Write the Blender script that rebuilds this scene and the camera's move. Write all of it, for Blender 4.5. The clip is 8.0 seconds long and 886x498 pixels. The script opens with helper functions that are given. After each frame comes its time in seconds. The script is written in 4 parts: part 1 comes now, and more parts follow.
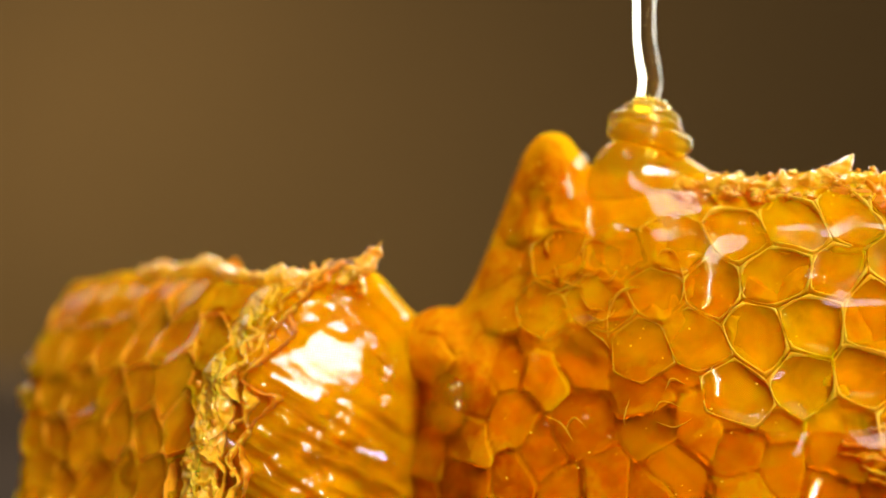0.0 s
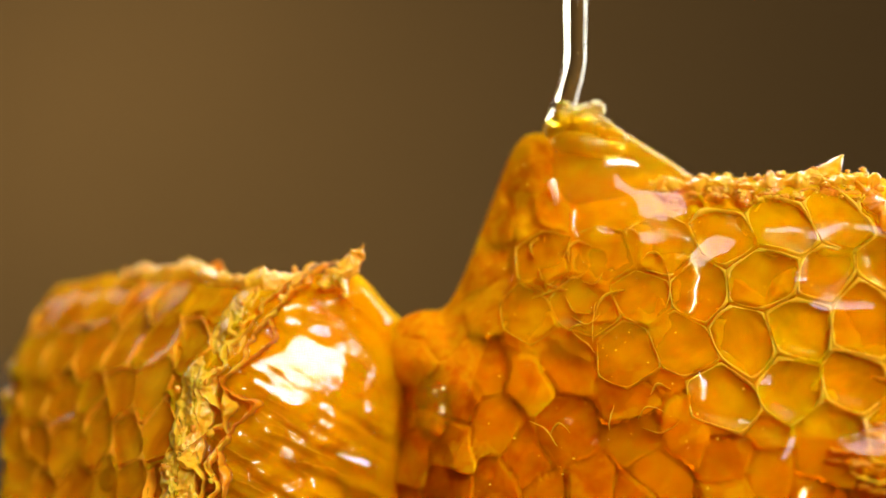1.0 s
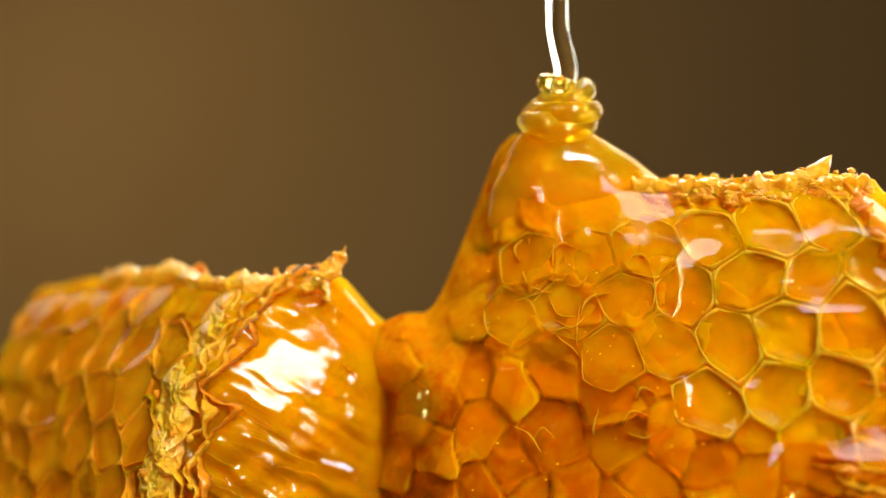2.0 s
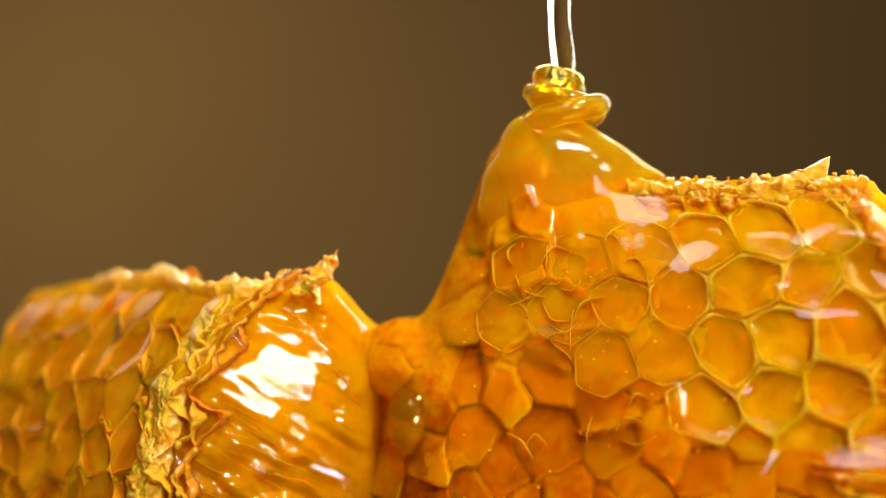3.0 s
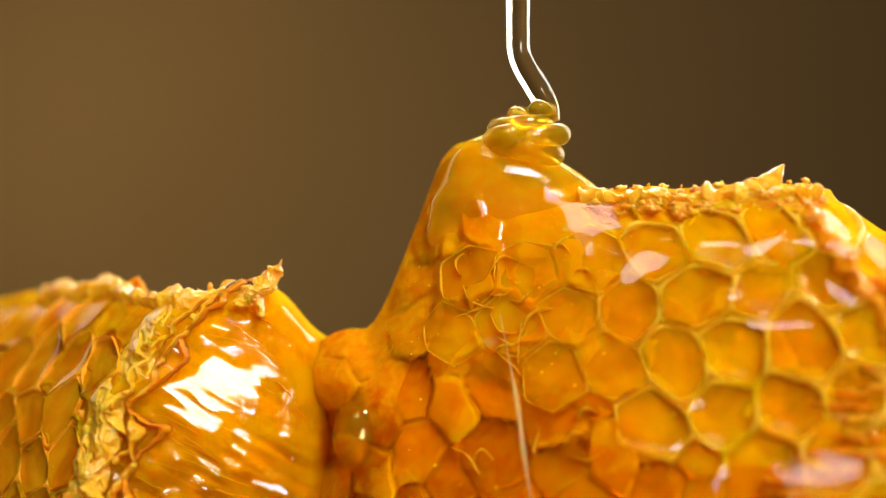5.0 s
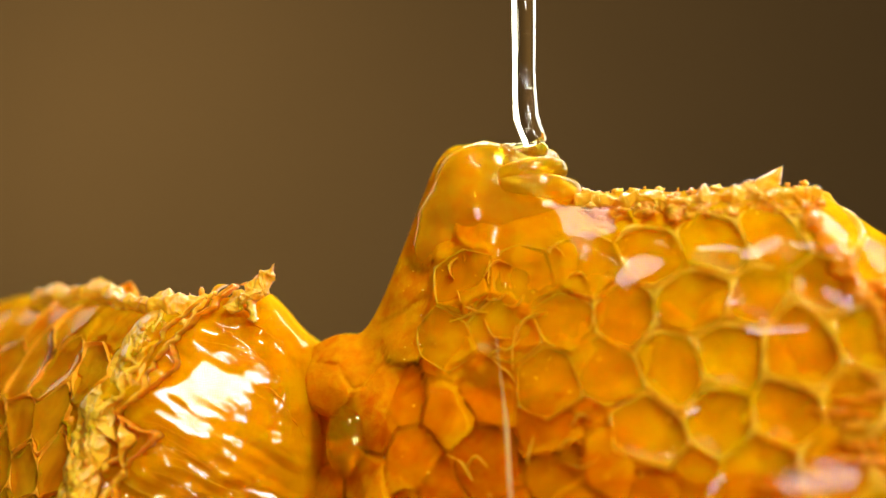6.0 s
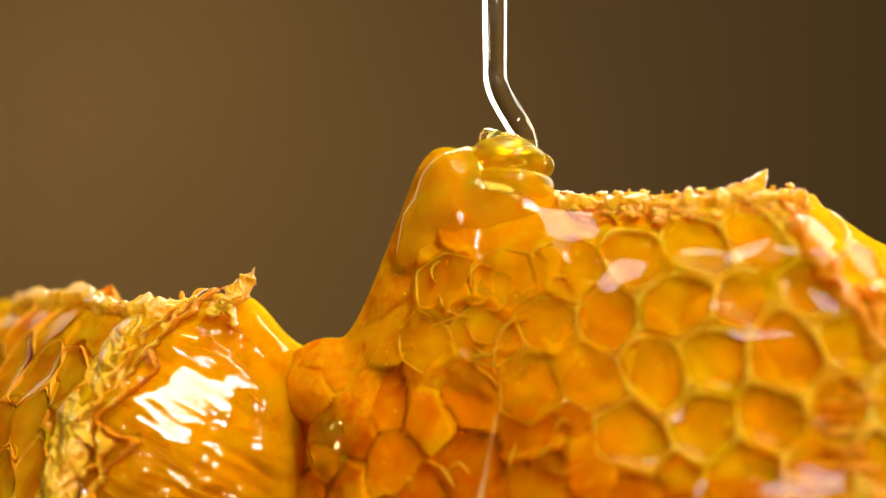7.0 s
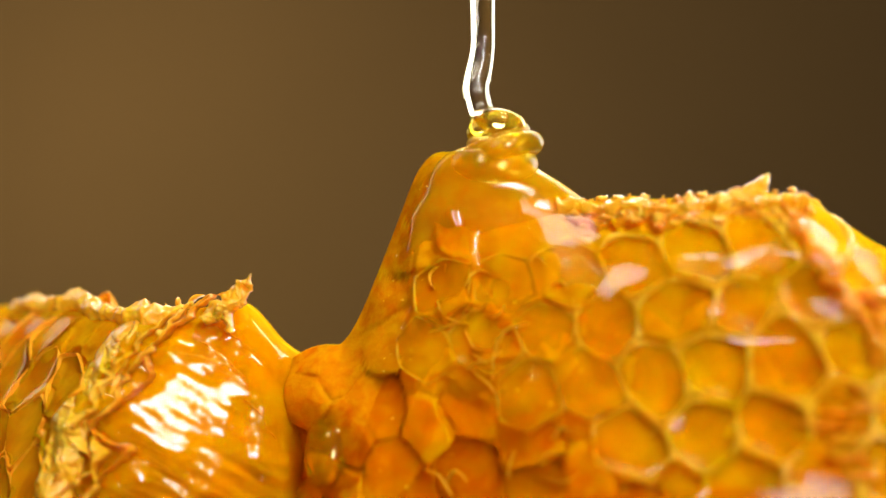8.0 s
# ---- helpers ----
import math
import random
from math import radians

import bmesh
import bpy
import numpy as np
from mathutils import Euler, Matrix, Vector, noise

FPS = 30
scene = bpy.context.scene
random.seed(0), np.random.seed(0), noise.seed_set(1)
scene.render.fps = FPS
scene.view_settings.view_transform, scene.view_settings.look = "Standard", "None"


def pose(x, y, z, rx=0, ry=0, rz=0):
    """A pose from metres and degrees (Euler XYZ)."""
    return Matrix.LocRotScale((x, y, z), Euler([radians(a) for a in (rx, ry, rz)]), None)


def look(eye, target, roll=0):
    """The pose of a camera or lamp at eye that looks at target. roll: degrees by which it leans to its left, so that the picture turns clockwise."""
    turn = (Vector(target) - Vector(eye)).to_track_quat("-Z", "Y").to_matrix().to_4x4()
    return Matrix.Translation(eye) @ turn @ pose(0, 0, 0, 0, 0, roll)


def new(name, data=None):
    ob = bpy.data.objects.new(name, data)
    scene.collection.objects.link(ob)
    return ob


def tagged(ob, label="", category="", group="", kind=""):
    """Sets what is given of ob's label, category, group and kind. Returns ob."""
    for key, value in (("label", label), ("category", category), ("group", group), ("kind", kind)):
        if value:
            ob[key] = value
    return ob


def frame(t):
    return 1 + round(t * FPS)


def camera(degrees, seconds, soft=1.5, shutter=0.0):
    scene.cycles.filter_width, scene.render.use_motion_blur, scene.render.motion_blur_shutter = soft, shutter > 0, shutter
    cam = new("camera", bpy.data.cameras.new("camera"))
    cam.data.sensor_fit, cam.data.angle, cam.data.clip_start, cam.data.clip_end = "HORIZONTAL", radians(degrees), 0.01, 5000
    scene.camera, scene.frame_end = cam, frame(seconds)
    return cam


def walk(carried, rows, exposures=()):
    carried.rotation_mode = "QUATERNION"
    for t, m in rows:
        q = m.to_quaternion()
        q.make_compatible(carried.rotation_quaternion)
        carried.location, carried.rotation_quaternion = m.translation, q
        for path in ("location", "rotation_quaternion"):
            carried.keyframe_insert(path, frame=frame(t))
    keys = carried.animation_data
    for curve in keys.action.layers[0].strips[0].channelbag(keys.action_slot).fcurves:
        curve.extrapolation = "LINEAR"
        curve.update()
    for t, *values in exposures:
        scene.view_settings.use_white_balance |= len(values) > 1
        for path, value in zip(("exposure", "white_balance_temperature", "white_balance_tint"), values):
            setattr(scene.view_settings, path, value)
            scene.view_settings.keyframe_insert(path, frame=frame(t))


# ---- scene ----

# ---------------------------------------------------------------- camera
cam = camera(36.0, 8.0)
cam.data.dof.use_dof = True
cam.data.dof.focus_distance = 0.1222
cam.data.dof.aperture_fstop = 9.0
PATH = [
    (0, 0.00000, -0.12803, 0.05000, 90.000, 0.000, 0.000),
    (0.5, 0.00113, -0.12710, 0.05007, 90.013, -0.001, 0.186),
    (1, 0.00222, -0.12608, 0.05014, 90.052, 0.059, 0.277),
    (1.5, 0.00329, -0.12523, 0.05027, 90.032, 0.078, 0.270),
    (3, 0.00645, -0.12256, 0.05082, 89.995, 0.203, 1.158),
    (3.5, 0.00767, -0.12181, 0.05100, 90.020, 0.202, 0.954),
    (4, 0.00884, -0.12102, 0.05113, 90.023, 0.226, 1.076),
    (4.5, 0.00993, -0.12024, 0.05127, 90.089, 0.258, 1.063),
    (5, 0.01089, -0.11945, 0.05140, 90.125, 0.238, 1.016),
    (6.5, 0.01314, -0.11720, 0.05159, 90.278, 0.333, 1.661),
    (7, 0.01386, -0.11659, 0.05168, 90.308, 0.320, 1.446),
    (7.5, 0.01452, -0.11603, 0.05178, 90.418, 0.356, 1.616),
    (8, 0.01516, -0.11523, 0.05186, 90.458, 0.410, 2.012),
]
walk(cam, [(t, pose(*p)) for t, *p in PATH])

# ---------------------------------------------------------------- light
world = bpy.data.worlds.new("studio_air")
scene.world = world
world.use_nodes = True
world.node_tree.nodes["Background"].inputs[0].default_value = (0.5, 0.42, 0.34, 1)
world.node_tree.nodes["Background"].inputs[1].default_value = 0.012
scene.view_settings.exposure = 0.0


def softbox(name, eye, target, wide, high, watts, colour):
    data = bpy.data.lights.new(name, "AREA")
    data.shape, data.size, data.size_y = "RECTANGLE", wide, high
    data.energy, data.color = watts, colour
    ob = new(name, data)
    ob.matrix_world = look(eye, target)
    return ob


softbox("softbox_key", (0.21, -0.50, 0.24), (-0.01, 0, 0.045), 0.185, 0.13, 2.6, (1.0, 0.96, 0.90))
softbox("softbox_left", (-0.12, -0.42, 0.56), (0.02, 0, 0.05), 0.19, 0.12, 0.65, (1.0, 0.95, 0.90))
softbox("softbox_wide", (0.22, -0.26, 0.56), (0.01, 0, 0.045), 0.15, 0.13, 3.6, (1.0, 0.95, 0.88))
softbox("softbox_top", (0.05, 0.34, 0.36), (0.0, 0, 0.045), 0.30, 0.20, 2.4, (1.0, 0.96, 0.88))
# unseen panel added low behind the combs so that the honey glows
softbox("hidden_glow_panel", (0.006, 0.130, 0.017), (0.006, 0, 0.034), 0.165, 0.034, 0.026, (1.0, 0.92, 0.78))
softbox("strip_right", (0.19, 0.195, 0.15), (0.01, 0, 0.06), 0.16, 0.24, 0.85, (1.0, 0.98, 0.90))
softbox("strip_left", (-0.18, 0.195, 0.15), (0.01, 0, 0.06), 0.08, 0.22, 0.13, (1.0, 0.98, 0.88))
softbox("backdrop_lamp", (-0.30, 0.38, 0.15), (-0.08, 0.80, 0.10), 0.10, 0.10, 3.0, (1.0, 0.83, 0.50))

# ---------------------------------------------------------------- materials


class Mat:
    """A node material with short names for what is used again and again."""

    def __init__(self, name):
        self.m = bpy.data.materials.new(name)
        self.m.use_nodes = True
        self.t = self.m.node_tree
        self.t.nodes.clear()
        self.out = self.node("ShaderNodeOutputMaterial")
        self.coords = self.node("ShaderNodeTexCoord").outputs["Object"]

    def node(self, kind, **values):
        n = self.t.nodes.new(kind)
        for k, v in values.items():
            n.inputs[k.replace("_", " ")].default_value = v
        return n

    def link(self, a, b):
        self.t.links.new(a, b)

    def noise(self, scale, detail=4.0, rough=0.55, warp=0.0):
        n = self.node("ShaderNodeTexNoise", Scale=scale, Detail=detail, Roughness=rough, Distortion=warp)
        self.link(self.coords, n.inputs["Vector"])
        return n.outputs["Fac"]

    def ramp(self, fac, stops):
        r = self.node("ShaderNodeValToRGB")
        e = r.color_ramp.elements
        while len(e) < len(stops):
            e.new(0.5)
        for i, (at, c) in enumerate(stops):
            e[i].position, e[i].color = at, (*c, 1)
        self.link(fac, r.inputs["Fac"])
        return r.outputs["Color"]

    def mix(self, fac, a, b, how="MIX"):
        n = self.t.nodes.new("ShaderNodeMix")
        n.data_type, n.blend_type = "RGBA", how
        for sock, v in ((n.inputs[0], fac), (n.inputs[6], a), (n.inputs[7], b)):
            if isinstance(v, (int, float)):
                sock.default_value = v
            elif isinstance(v, tuple):
                sock.default_value = (*v, 1)
            else:
                self.link(v, sock)
        return n.outputs[2]

    def bump(self, height, strength, distance):
        b = self.node("ShaderNodeBump", Strength=strength, Distance=distance)
        self.link(height, b.inputs["Height"])
        return b.outputs["Normal"]

    def random(self):
        return self.node("ShaderNodeObjectInfo").outputs["Random"]

    def finish(self, shader):
        self.link(shader, self.out.inputs["Surface"])
        return self.m


def honey_body(name, dark, mid, light, radius, bump, coat, clear, rough, facets=0.0, spread=(1.0, 0.75, 0.25)):
    """Thick amber honey: part of the light wanders through it, part goes straight on, and its surface is wet."""
    k = Mat(name)
    big, small = k.noise(170, 4, 0.6, 0.8), k.noise(900, 3, 0.6, 0.4)
    c = k.ramp(big, [(0.30, dark), (0.52, mid), (0.74, light)])
    honey_tone = k.node("ShaderNodeAttribute")
    honey_tone.attribute_name = "honey_tone"
    c = k.mix(0.6, c, k.ramp(honey_tone.outputs["Fac"], [(0.0, dark), (0.5, mid), (1.0, light)]))
    c = k.mix(k.ramp(small, [(0.35, (0, 0, 0)), (0.75, (0.35, 0.35, 0.35))]), c, light)
    p = k.node("ShaderNodeBsdfPrincipled", Roughness=0.3, IOR=1.45)
    k.link(c, p.inputs["Base Color"])
    p.inputs["Specular IOR Level"].default_value = 0.0
    p.inputs["Subsurface Weight"].default_value = 1.0
    p.inputs["Subsurface Radius"].default_value = spread
    p.inputs["Subsurface Scale"].default_value = radius
    p.inputs["Coat Weight"].default_value = coat
    p.inputs["Coat Roughness"].default_value = 0.04
    r = k.node("ShaderNodeBsdfRefraction", Roughness=rough, IOR=1.45)
    k.link(k.mix(0.5, c, (1.0, 0.68, 0.02)), r.inputs["Color"])
    soft = k.bump(k.noise(420, 3, 0.5, 0.6), bump, 0.0006)
    fine = k.node("ShaderNodeBump", Strength=bump, Distance=0.0003)
    k.link(k.noise(1500, 3, 0.6, 0.8), fine.inputs["Height"])
    k.link(soft, fine.inputs["Normal"])
    last = fine
    if facets:
        v = k.node("ShaderNodeTexVoronoi", Scale=430.0)
        k.link(k.coords, v.inputs["Vector"])
        last = k.node("ShaderNodeBump", Strength=facets, Distance=0.0012)
        k.link(v.outputs["Distance"], last.inputs["Height"])
        k.link(fine.outputs[0], last.inputs["Normal"])
    for node, sock in ((p, "Normal"), (p, "Coat Normal"), (r, "Normal")):
        k.link(last.outputs[0], node.inputs[sock])
    mix = k.node("ShaderNodeMixShader", Fac=clear)
    k.link(p.outputs[0], mix.inputs[1])
    k.link(r.outputs[0], mix.inputs[2])
    return k.finish(mix.outputs[0])


def wax_body(name, dark, light, rough, bump, through_it, clear, wet=1.0, pale=(0.97, 0.74, 0.18)):
    """Thin wax: part of the light goes through it, and it is wet with honey."""
    k = Mat(name)
    c = k.ramp(k.noise(420, 5, 0.65, 0.6), [(0.3, dark), (0.62, light)])
    c = k.mix(k.ramp(k.noise(1500, 3, 0.6), [(0.5, (0, 0, 0)), (0.8, (0.35, 0.35, 0.35))]), c, pale)
    n = k.bump(k.noise(1400, 4, 0.6, 0.5), bump, 0.0004)
    p = k.node("ShaderNodeBsdfPrincipled", Roughness=rough, IOR=1.44)
    p.inputs["Coat Weight"].default_value = wet
    p.inputs["Subsurface Weight"].default_value = 0.6 * wet
    p.inputs["Subsurface Radius"].default_value = (1.0, 0.6, 0.15)
    p.inputs["Subsurface Scale"].default_value = 0.0003
    p.inputs["Specular IOR Level"].default_value = 0.5 * wet
    p.inputs["Coat Roughness"].default_value = 0.06
    t = k.node("ShaderNodeBsdfTranslucent")
    air = k.node("ShaderNodeBsdfTransparent", Color=(1.0, 0.85, 0.45, 1))
    for node in (p, t):
        k.link(c, node.inputs["Base Color" if node == p else "Color"])
        k.link(n, node.inputs["Normal"])
    m1, m2 = k.node("ShaderNodeMixShader", Fac=through_it), k.node("ShaderNodeMixShader", Fac=clear)
    k.link(p.outputs[0], m1.inputs[1])
    k.link(t.outputs[0], m1.inputs[2])
    k.link(m1.outputs[0], m2.inputs[1])
    k.link(air.outputs[0], m2.inputs[2])
    return k.finish(m2.outputs[0])


def wet_skin(name, tint, scale, bump):
    """A clear film of honey that shines."""
    k = Mat(name)
    clear, gloss = k.node("ShaderNodeBsdfTransparent", Color=(*tint, 1)), k.node("ShaderNodeBsdfGlossy", Roughness=0.015)
    n = k.bump(k.noise(scale, 2, 0.45, 0.9), bump, 0.001)
    w = k.node("ShaderNodeLayerWeight", Blend=0.5)
    f = k.node("ShaderNodeMath")
    f.operation = "POWER"
    f.inputs[1].default_value = 5.0
    k.link(w.outputs["Facing"], f.inputs[0])
    g = k.node("ShaderNodeMath")
    g.operation = "MULTIPLY_ADD"
    g.inputs[1].default_value, g.inputs[2].default_value = 0.8, 0.036
    k.link(f.outputs[0], g.inputs[0])
    f = g
    k.link(n, gloss.inputs["Normal"])
    k.link(n, w.inputs["Normal"])
    mix = k.node("ShaderNodeMixShader")
    k.link(f.outputs[0], mix.inputs[0])
    k.link(clear.outputs[0], mix.inputs[1])
    k.link(gloss.outputs[0], mix.inputs[2])
    return k.finish(mix.outputs[0])


def filled_cell(name, deep, pale, amber, share):
    """The honey that fills a cell: clear with a cloudy share, each cell a little lighter or darker, with a wet surface."""
    k = Mat(name)
    clear, gloss = k.node("ShaderNodeBsdfTransparent"), k.node("ShaderNodeBsdfGlossy", Roughness=0.03)
    k.link(k.ramp(k.random(), [(0.1, deep), (0.9, pale)]), clear.inputs["Color"])
    p = k.node("ShaderNodeBsdfPrincipled", Roughness=0.3, IOR=1.45)
    p.inputs["Specular IOR Level"].default_value = 0.0
    cloud = k.noise(190, 3, 0.5, 0.6)
    k.link(k.ramp(cloud, [(0.3, (amber[0] * 0.92, amber[1] * 0.75, amber[2])), (0.7, (1.0, amber[1] * 1.12, amber[2] * 2))]), p.inputs["Base Color"])
    p.inputs["Subsurface Weight"].default_value = 1.0
    p.inputs["Subsurface Radius"].default_value = (1.0, 0.6, 0.1)
    p.inputs["Subsurface Scale"].default_value = 0.0015
    n = k.bump(k.noise(420, 2, 0.5, 0.6), 0.1, 0.0008)
    w = k.node("ShaderNodeFresnel", IOR=1.45)
    k.link(n, gloss.inputs["Normal"])
    k.link(n, w.inputs["Normal"])
    body, mix = k.node("ShaderNodeMixShader"), k.node("ShaderNodeMixShader")
    k.link(k.ramp(cloud, [(0.25, (share * 0.5,) * 3), (0.75, (share * 1.4,) * 3)]), body.inputs[0])
    k.link(clear.outputs[0], body.inputs[1])
    k.link(p.outputs[0], body.inputs[2])
    less = k.node("ShaderNodeMath")
    less.operation = "MULTIPLY"
    less.inputs[1].default_value = 0.4
    k.link(w.outputs[0], less.inputs[0])
    k.link(less.outputs[0], mix.inputs[0])
    k.link(body.outputs[0], mix.inputs[1])
    k.link(gloss.outputs[0], mix.inputs[2])
    return k.finish(mix.outputs[0])


def clear_honey(name, tint, amber, share):
    """Clear fluid honey: glass, with a share of cloudy amber in the thick places."""
    k = Mat(name)
    g = k.node("ShaderNodeBsdfGlass", Color=(*tint, 1), Roughness=0.0, IOR=1.48)
    p = k.node("ShaderNodeBsdfPrincipled", Roughness=0.15, IOR=1.45)
    p.inputs["Base Color"].default_value = (*amber, 1)
    p.inputs["Subsurface Weight"].default_value = 1.0
    p.inputs["Subsurface Radius"].default_value = (1.0, 0.45, 0.06)
    p.inputs["Subsurface Scale"].default_value = 0.0006
    mix = k.node("ShaderNodeMixShader", Fac=share)
    k.link(g.outputs[0], mix.inputs[1])
    k.link(p.outputs[0], mix.inputs[2])
    return k.finish(mix.outputs[0])


def golden_honey(name, tint, amber, share):
    """Thin honey that still shows its folds: mostly clear, a little cloudy, with a wet shine."""
    k = Mat(name)
    air = k.node("ShaderNodeBsdfTransparent", Color=(*tint, 1))
    p = k.node("ShaderNodeBsdfPrincipled", Roughness=0.2, IOR=1.45)
    p.inputs["Specular IOR Level"].default_value = 0.0
    c = k.ramp(k.noise(500, 3, 0.5, 0.8), [(0.35, amber), (0.7, (1.0, amber[1] * 1.25, amber[2] * 2))])
    k.link(c, p.inputs["Base Color"])
    p.inputs["Subsurface Weight"].default_value = 1.0
    p.inputs["Subsurface Radius"].default_value = (1.0, 0.8, 0.35)
    p.inputs["Subsurface Scale"].default_value = 0.0009
    gloss = k.node("ShaderNodeBsdfGlossy", Roughness=0.03)
    n = k.bump(k.noise(330, 3, 0.5, 0.6), 0.22, 0.0008)
    k.link(n, gloss.inputs["Normal"])
    k.link(n, p.inputs["Normal"])
    w = k.node("ShaderNodeLayerWeight", Blend=0.5)
    f = k.node("ShaderNodeMath")
    f.operation = "POWER"
    f.inputs[1].default_value = 5.0
    k.link(w.outputs["Facing"], f.inputs[0])
    g = k.node("ShaderNodeMath")
    g.operation = "MULTIPLY_ADD"
    g.inputs[1].default_value, g.inputs[2].default_value = 0.2, 0.045
    k.link(f.outputs[0], g.inputs[0])
    body, wet = k.node("ShaderNodeMixShader", Fac=share), k.node("ShaderNodeMixShader")
    k.link(air.outputs[0], body.inputs[1])
    k.link(p.outputs[0], body.inputs[2])
    k.link(g.outputs[0], wet.inputs[0])
    k.link(body.outputs[0], wet.inputs[1])
    k.link(gloss.outputs[0], wet.inputs[2])
    return k.finish(wet.outputs[0])


def plain(name, a, b, scale, rough, bump=0.1):
    k = Mat(name)
    p = k.node("ShaderNodeBsdfPrincipled", Roughness=rough)
    p.inputs["Specular IOR Level"].default_value = 0.1
    k.link(k.ramp(k.noise(scale, 5, 0.6), [(0.35, a), (0.7, b)]), p.inputs["Base Color"])
    k.link(k.bump(k.noise(scale * 9, 4), bump, 0.002), p.inputs["Normal"])
    return k.finish(p.outputs[0])


M_FILL = honey_body("cell_honey", (0.60, 0.11, 0.001), (0.95, 0.38, 0.002), (1.0, 0.62, 0.004), 0.0016, 0.3, 0.0, 0.42, 0.06, 0.3)
M_GOLD = honey_body("cut_honey", (0.46, 0.10, 0.001), (0.88, 0.35, 0.002), (0.98, 0.53, 0.006), 0.0022, 0.25, 0.0, 0.46, 0.07, 0.2)
M_MOUND = golden_honey("pooled_honey", (1.0, 0.87, 0.12), (1.0, 0.48, 0.004), 0.34)
M_ROPE = clear_honey("folded_honey", (1.0, 0.96, 0.60), (1.0, 0.72, 0.03), 0.11)
M_COIL = golden_honey("settling_honey", (1.0, 0.92, 0.30), (1.0, 0.50, 0.005), 0.16)
M_DRIP = clear_honey("dripping_honey", (1.0, 0.90, 0.30), (1.0, 0.56, 0.006), 0.10)
M_WAX = wax_body("pale_wax", (0.97, 0.46, 0.006), (1.0, 0.67, 0.035), 0.3, 0.2, 0.30, 0.16, 1.0, (1.0, 0.78, 0.10))
M_AMBER_WAX = wax_body("soaked_wax", (0.92, 0.33, 0.003), (1.0, 0.50, 0.012), 0.3, 0.3, 0.3, 0.32, 1.0, (1.0, 0.64, 0.06))
# cell wax of the small comb, deeper in colour than M_RIM
M_LEFT_WAX = wax_body("small_comb_wax", (0.94, 0.32, 0.004), (1.0, 0.47, 0.014), 0.5, 0.4, 0.30, 0.10, 0.35, (1.0, 0.58, 0.05))
M_THREAD = wax_body("pale_thread", (0.92, 0.60, 0.16), (0.98, 0.78, 0.36), 0.4, 0.3, 0.3, 0.6)
M_RIM = wax_body("cell_wax", (1.0, 0.54, 0.008), (1.0, 0.74, 0.06), 0.35, 0.3, 0.34, 0.16, 0.6, (1.0, 0.84, 0.20))
M_SUNK = wax_body("sunken_wax", (1.0, 0.52, 0.005), (1.0, 0.70, 0.03), 0.3, 0.3, 0.2, 0.5, 0.8, (1.0, 0.82, 0.10))
M_CELL = filled_cell("amber_fill", (1.0, 0.83, 0.15), (1.0, 0.98, 0.38), (1.0, 0.48, 0.002), 0.32)
M_LEFT_CELL = filled_cell("dark_amber_fill", (1.0, 0.70, 0.09), (1.0, 0.87, 0.22), (1.0, 0.36, 0.003), 0.5)
M_LAYER = filled_cell("amber_layer", (1.0, 0.86, 0.24), (1.0, 0.86, 0.24), (1.0, 0.40, 0.002), 0.03)
M_CUT_SKIN = wet_skin("cut_film", (1.0, 0.92, 0.36), 160, 0.025)
M_SKIN = wet_skin("honey_film", (1.0, 0.97, 0.68), 160, 0.025)
M_BUBBLE = wet_skin("bubble_air", (1.0, 0.98, 0.80), 160, 0.0)
M_STREAM = clear_honey("falling_honey", (1.0, 0.98, 0.90), (0.95, 0.6, 0.1), 0.0)
M_WALL = plain("brown_paint", (0.082, 0.050, 0.0195), (0.092, 0.056, 0.022), 3.0, 0.9)
M_ROOM = plain("dark_paint", (0.035, 0.028, 0.022), (0.045, 0.036, 0.028), 2.0, 0.9)
M_TABLE = plain("dark_wood", (0.018, 0.011, 0.006), (0.032, 0.019, 0.010), 14.0, 0.9)

# ---------------------------------------------------------------- building helpers
MM = 0.001


def mesh(name, verts, faces, material, parent=None, label="", smooth=True):
    """One mesh object; verts in millimetres."""
    me = bpy.data.meshes.new(name)
    me.from_pydata([(x * MM, y * MM, z * MM) for x, y, z in verts], [], faces)
    bm = bmesh.new()
    bm.from_mesh(me)
    bmesh.ops.recalc_face_normals(bm, faces=bm.faces)
    bm.to_mesh(me)
    bm.free()
    if smooth:
        me.shade_smooth()
    me.materials.append(material)
    ob = new(name, me)
    ob.parent = parent
    if label:
        tagged(ob, label)
    return ob


def grid_faces(nu, nv, base=0, loop=False):
    """Quads of a grid of nu by nv points, v running fastest."""
    out = []
    for i in range(nu if loop else nu - 1):
        for j in range(nv - 1):
            a, b = base + i * nv + j, base + ((i + 1) % nu) * nv + j
            out.append((a, b, b + 1, a + 1))
    return out


def smoothstep(a, b, x):
    k = min(1.0, max(0.0, (x - a) / (b - a)))
    return k * k * (3 - 2 * k)


def n3(x, y, z, scale):
    return noise.noise(Vector((x, y, z)) / scale)


def fractal(x, y, z, scale, octaves=4):
    return noise.fractal(Vector((x, y, z)) / scale, 0.8, 2.0, octaves)


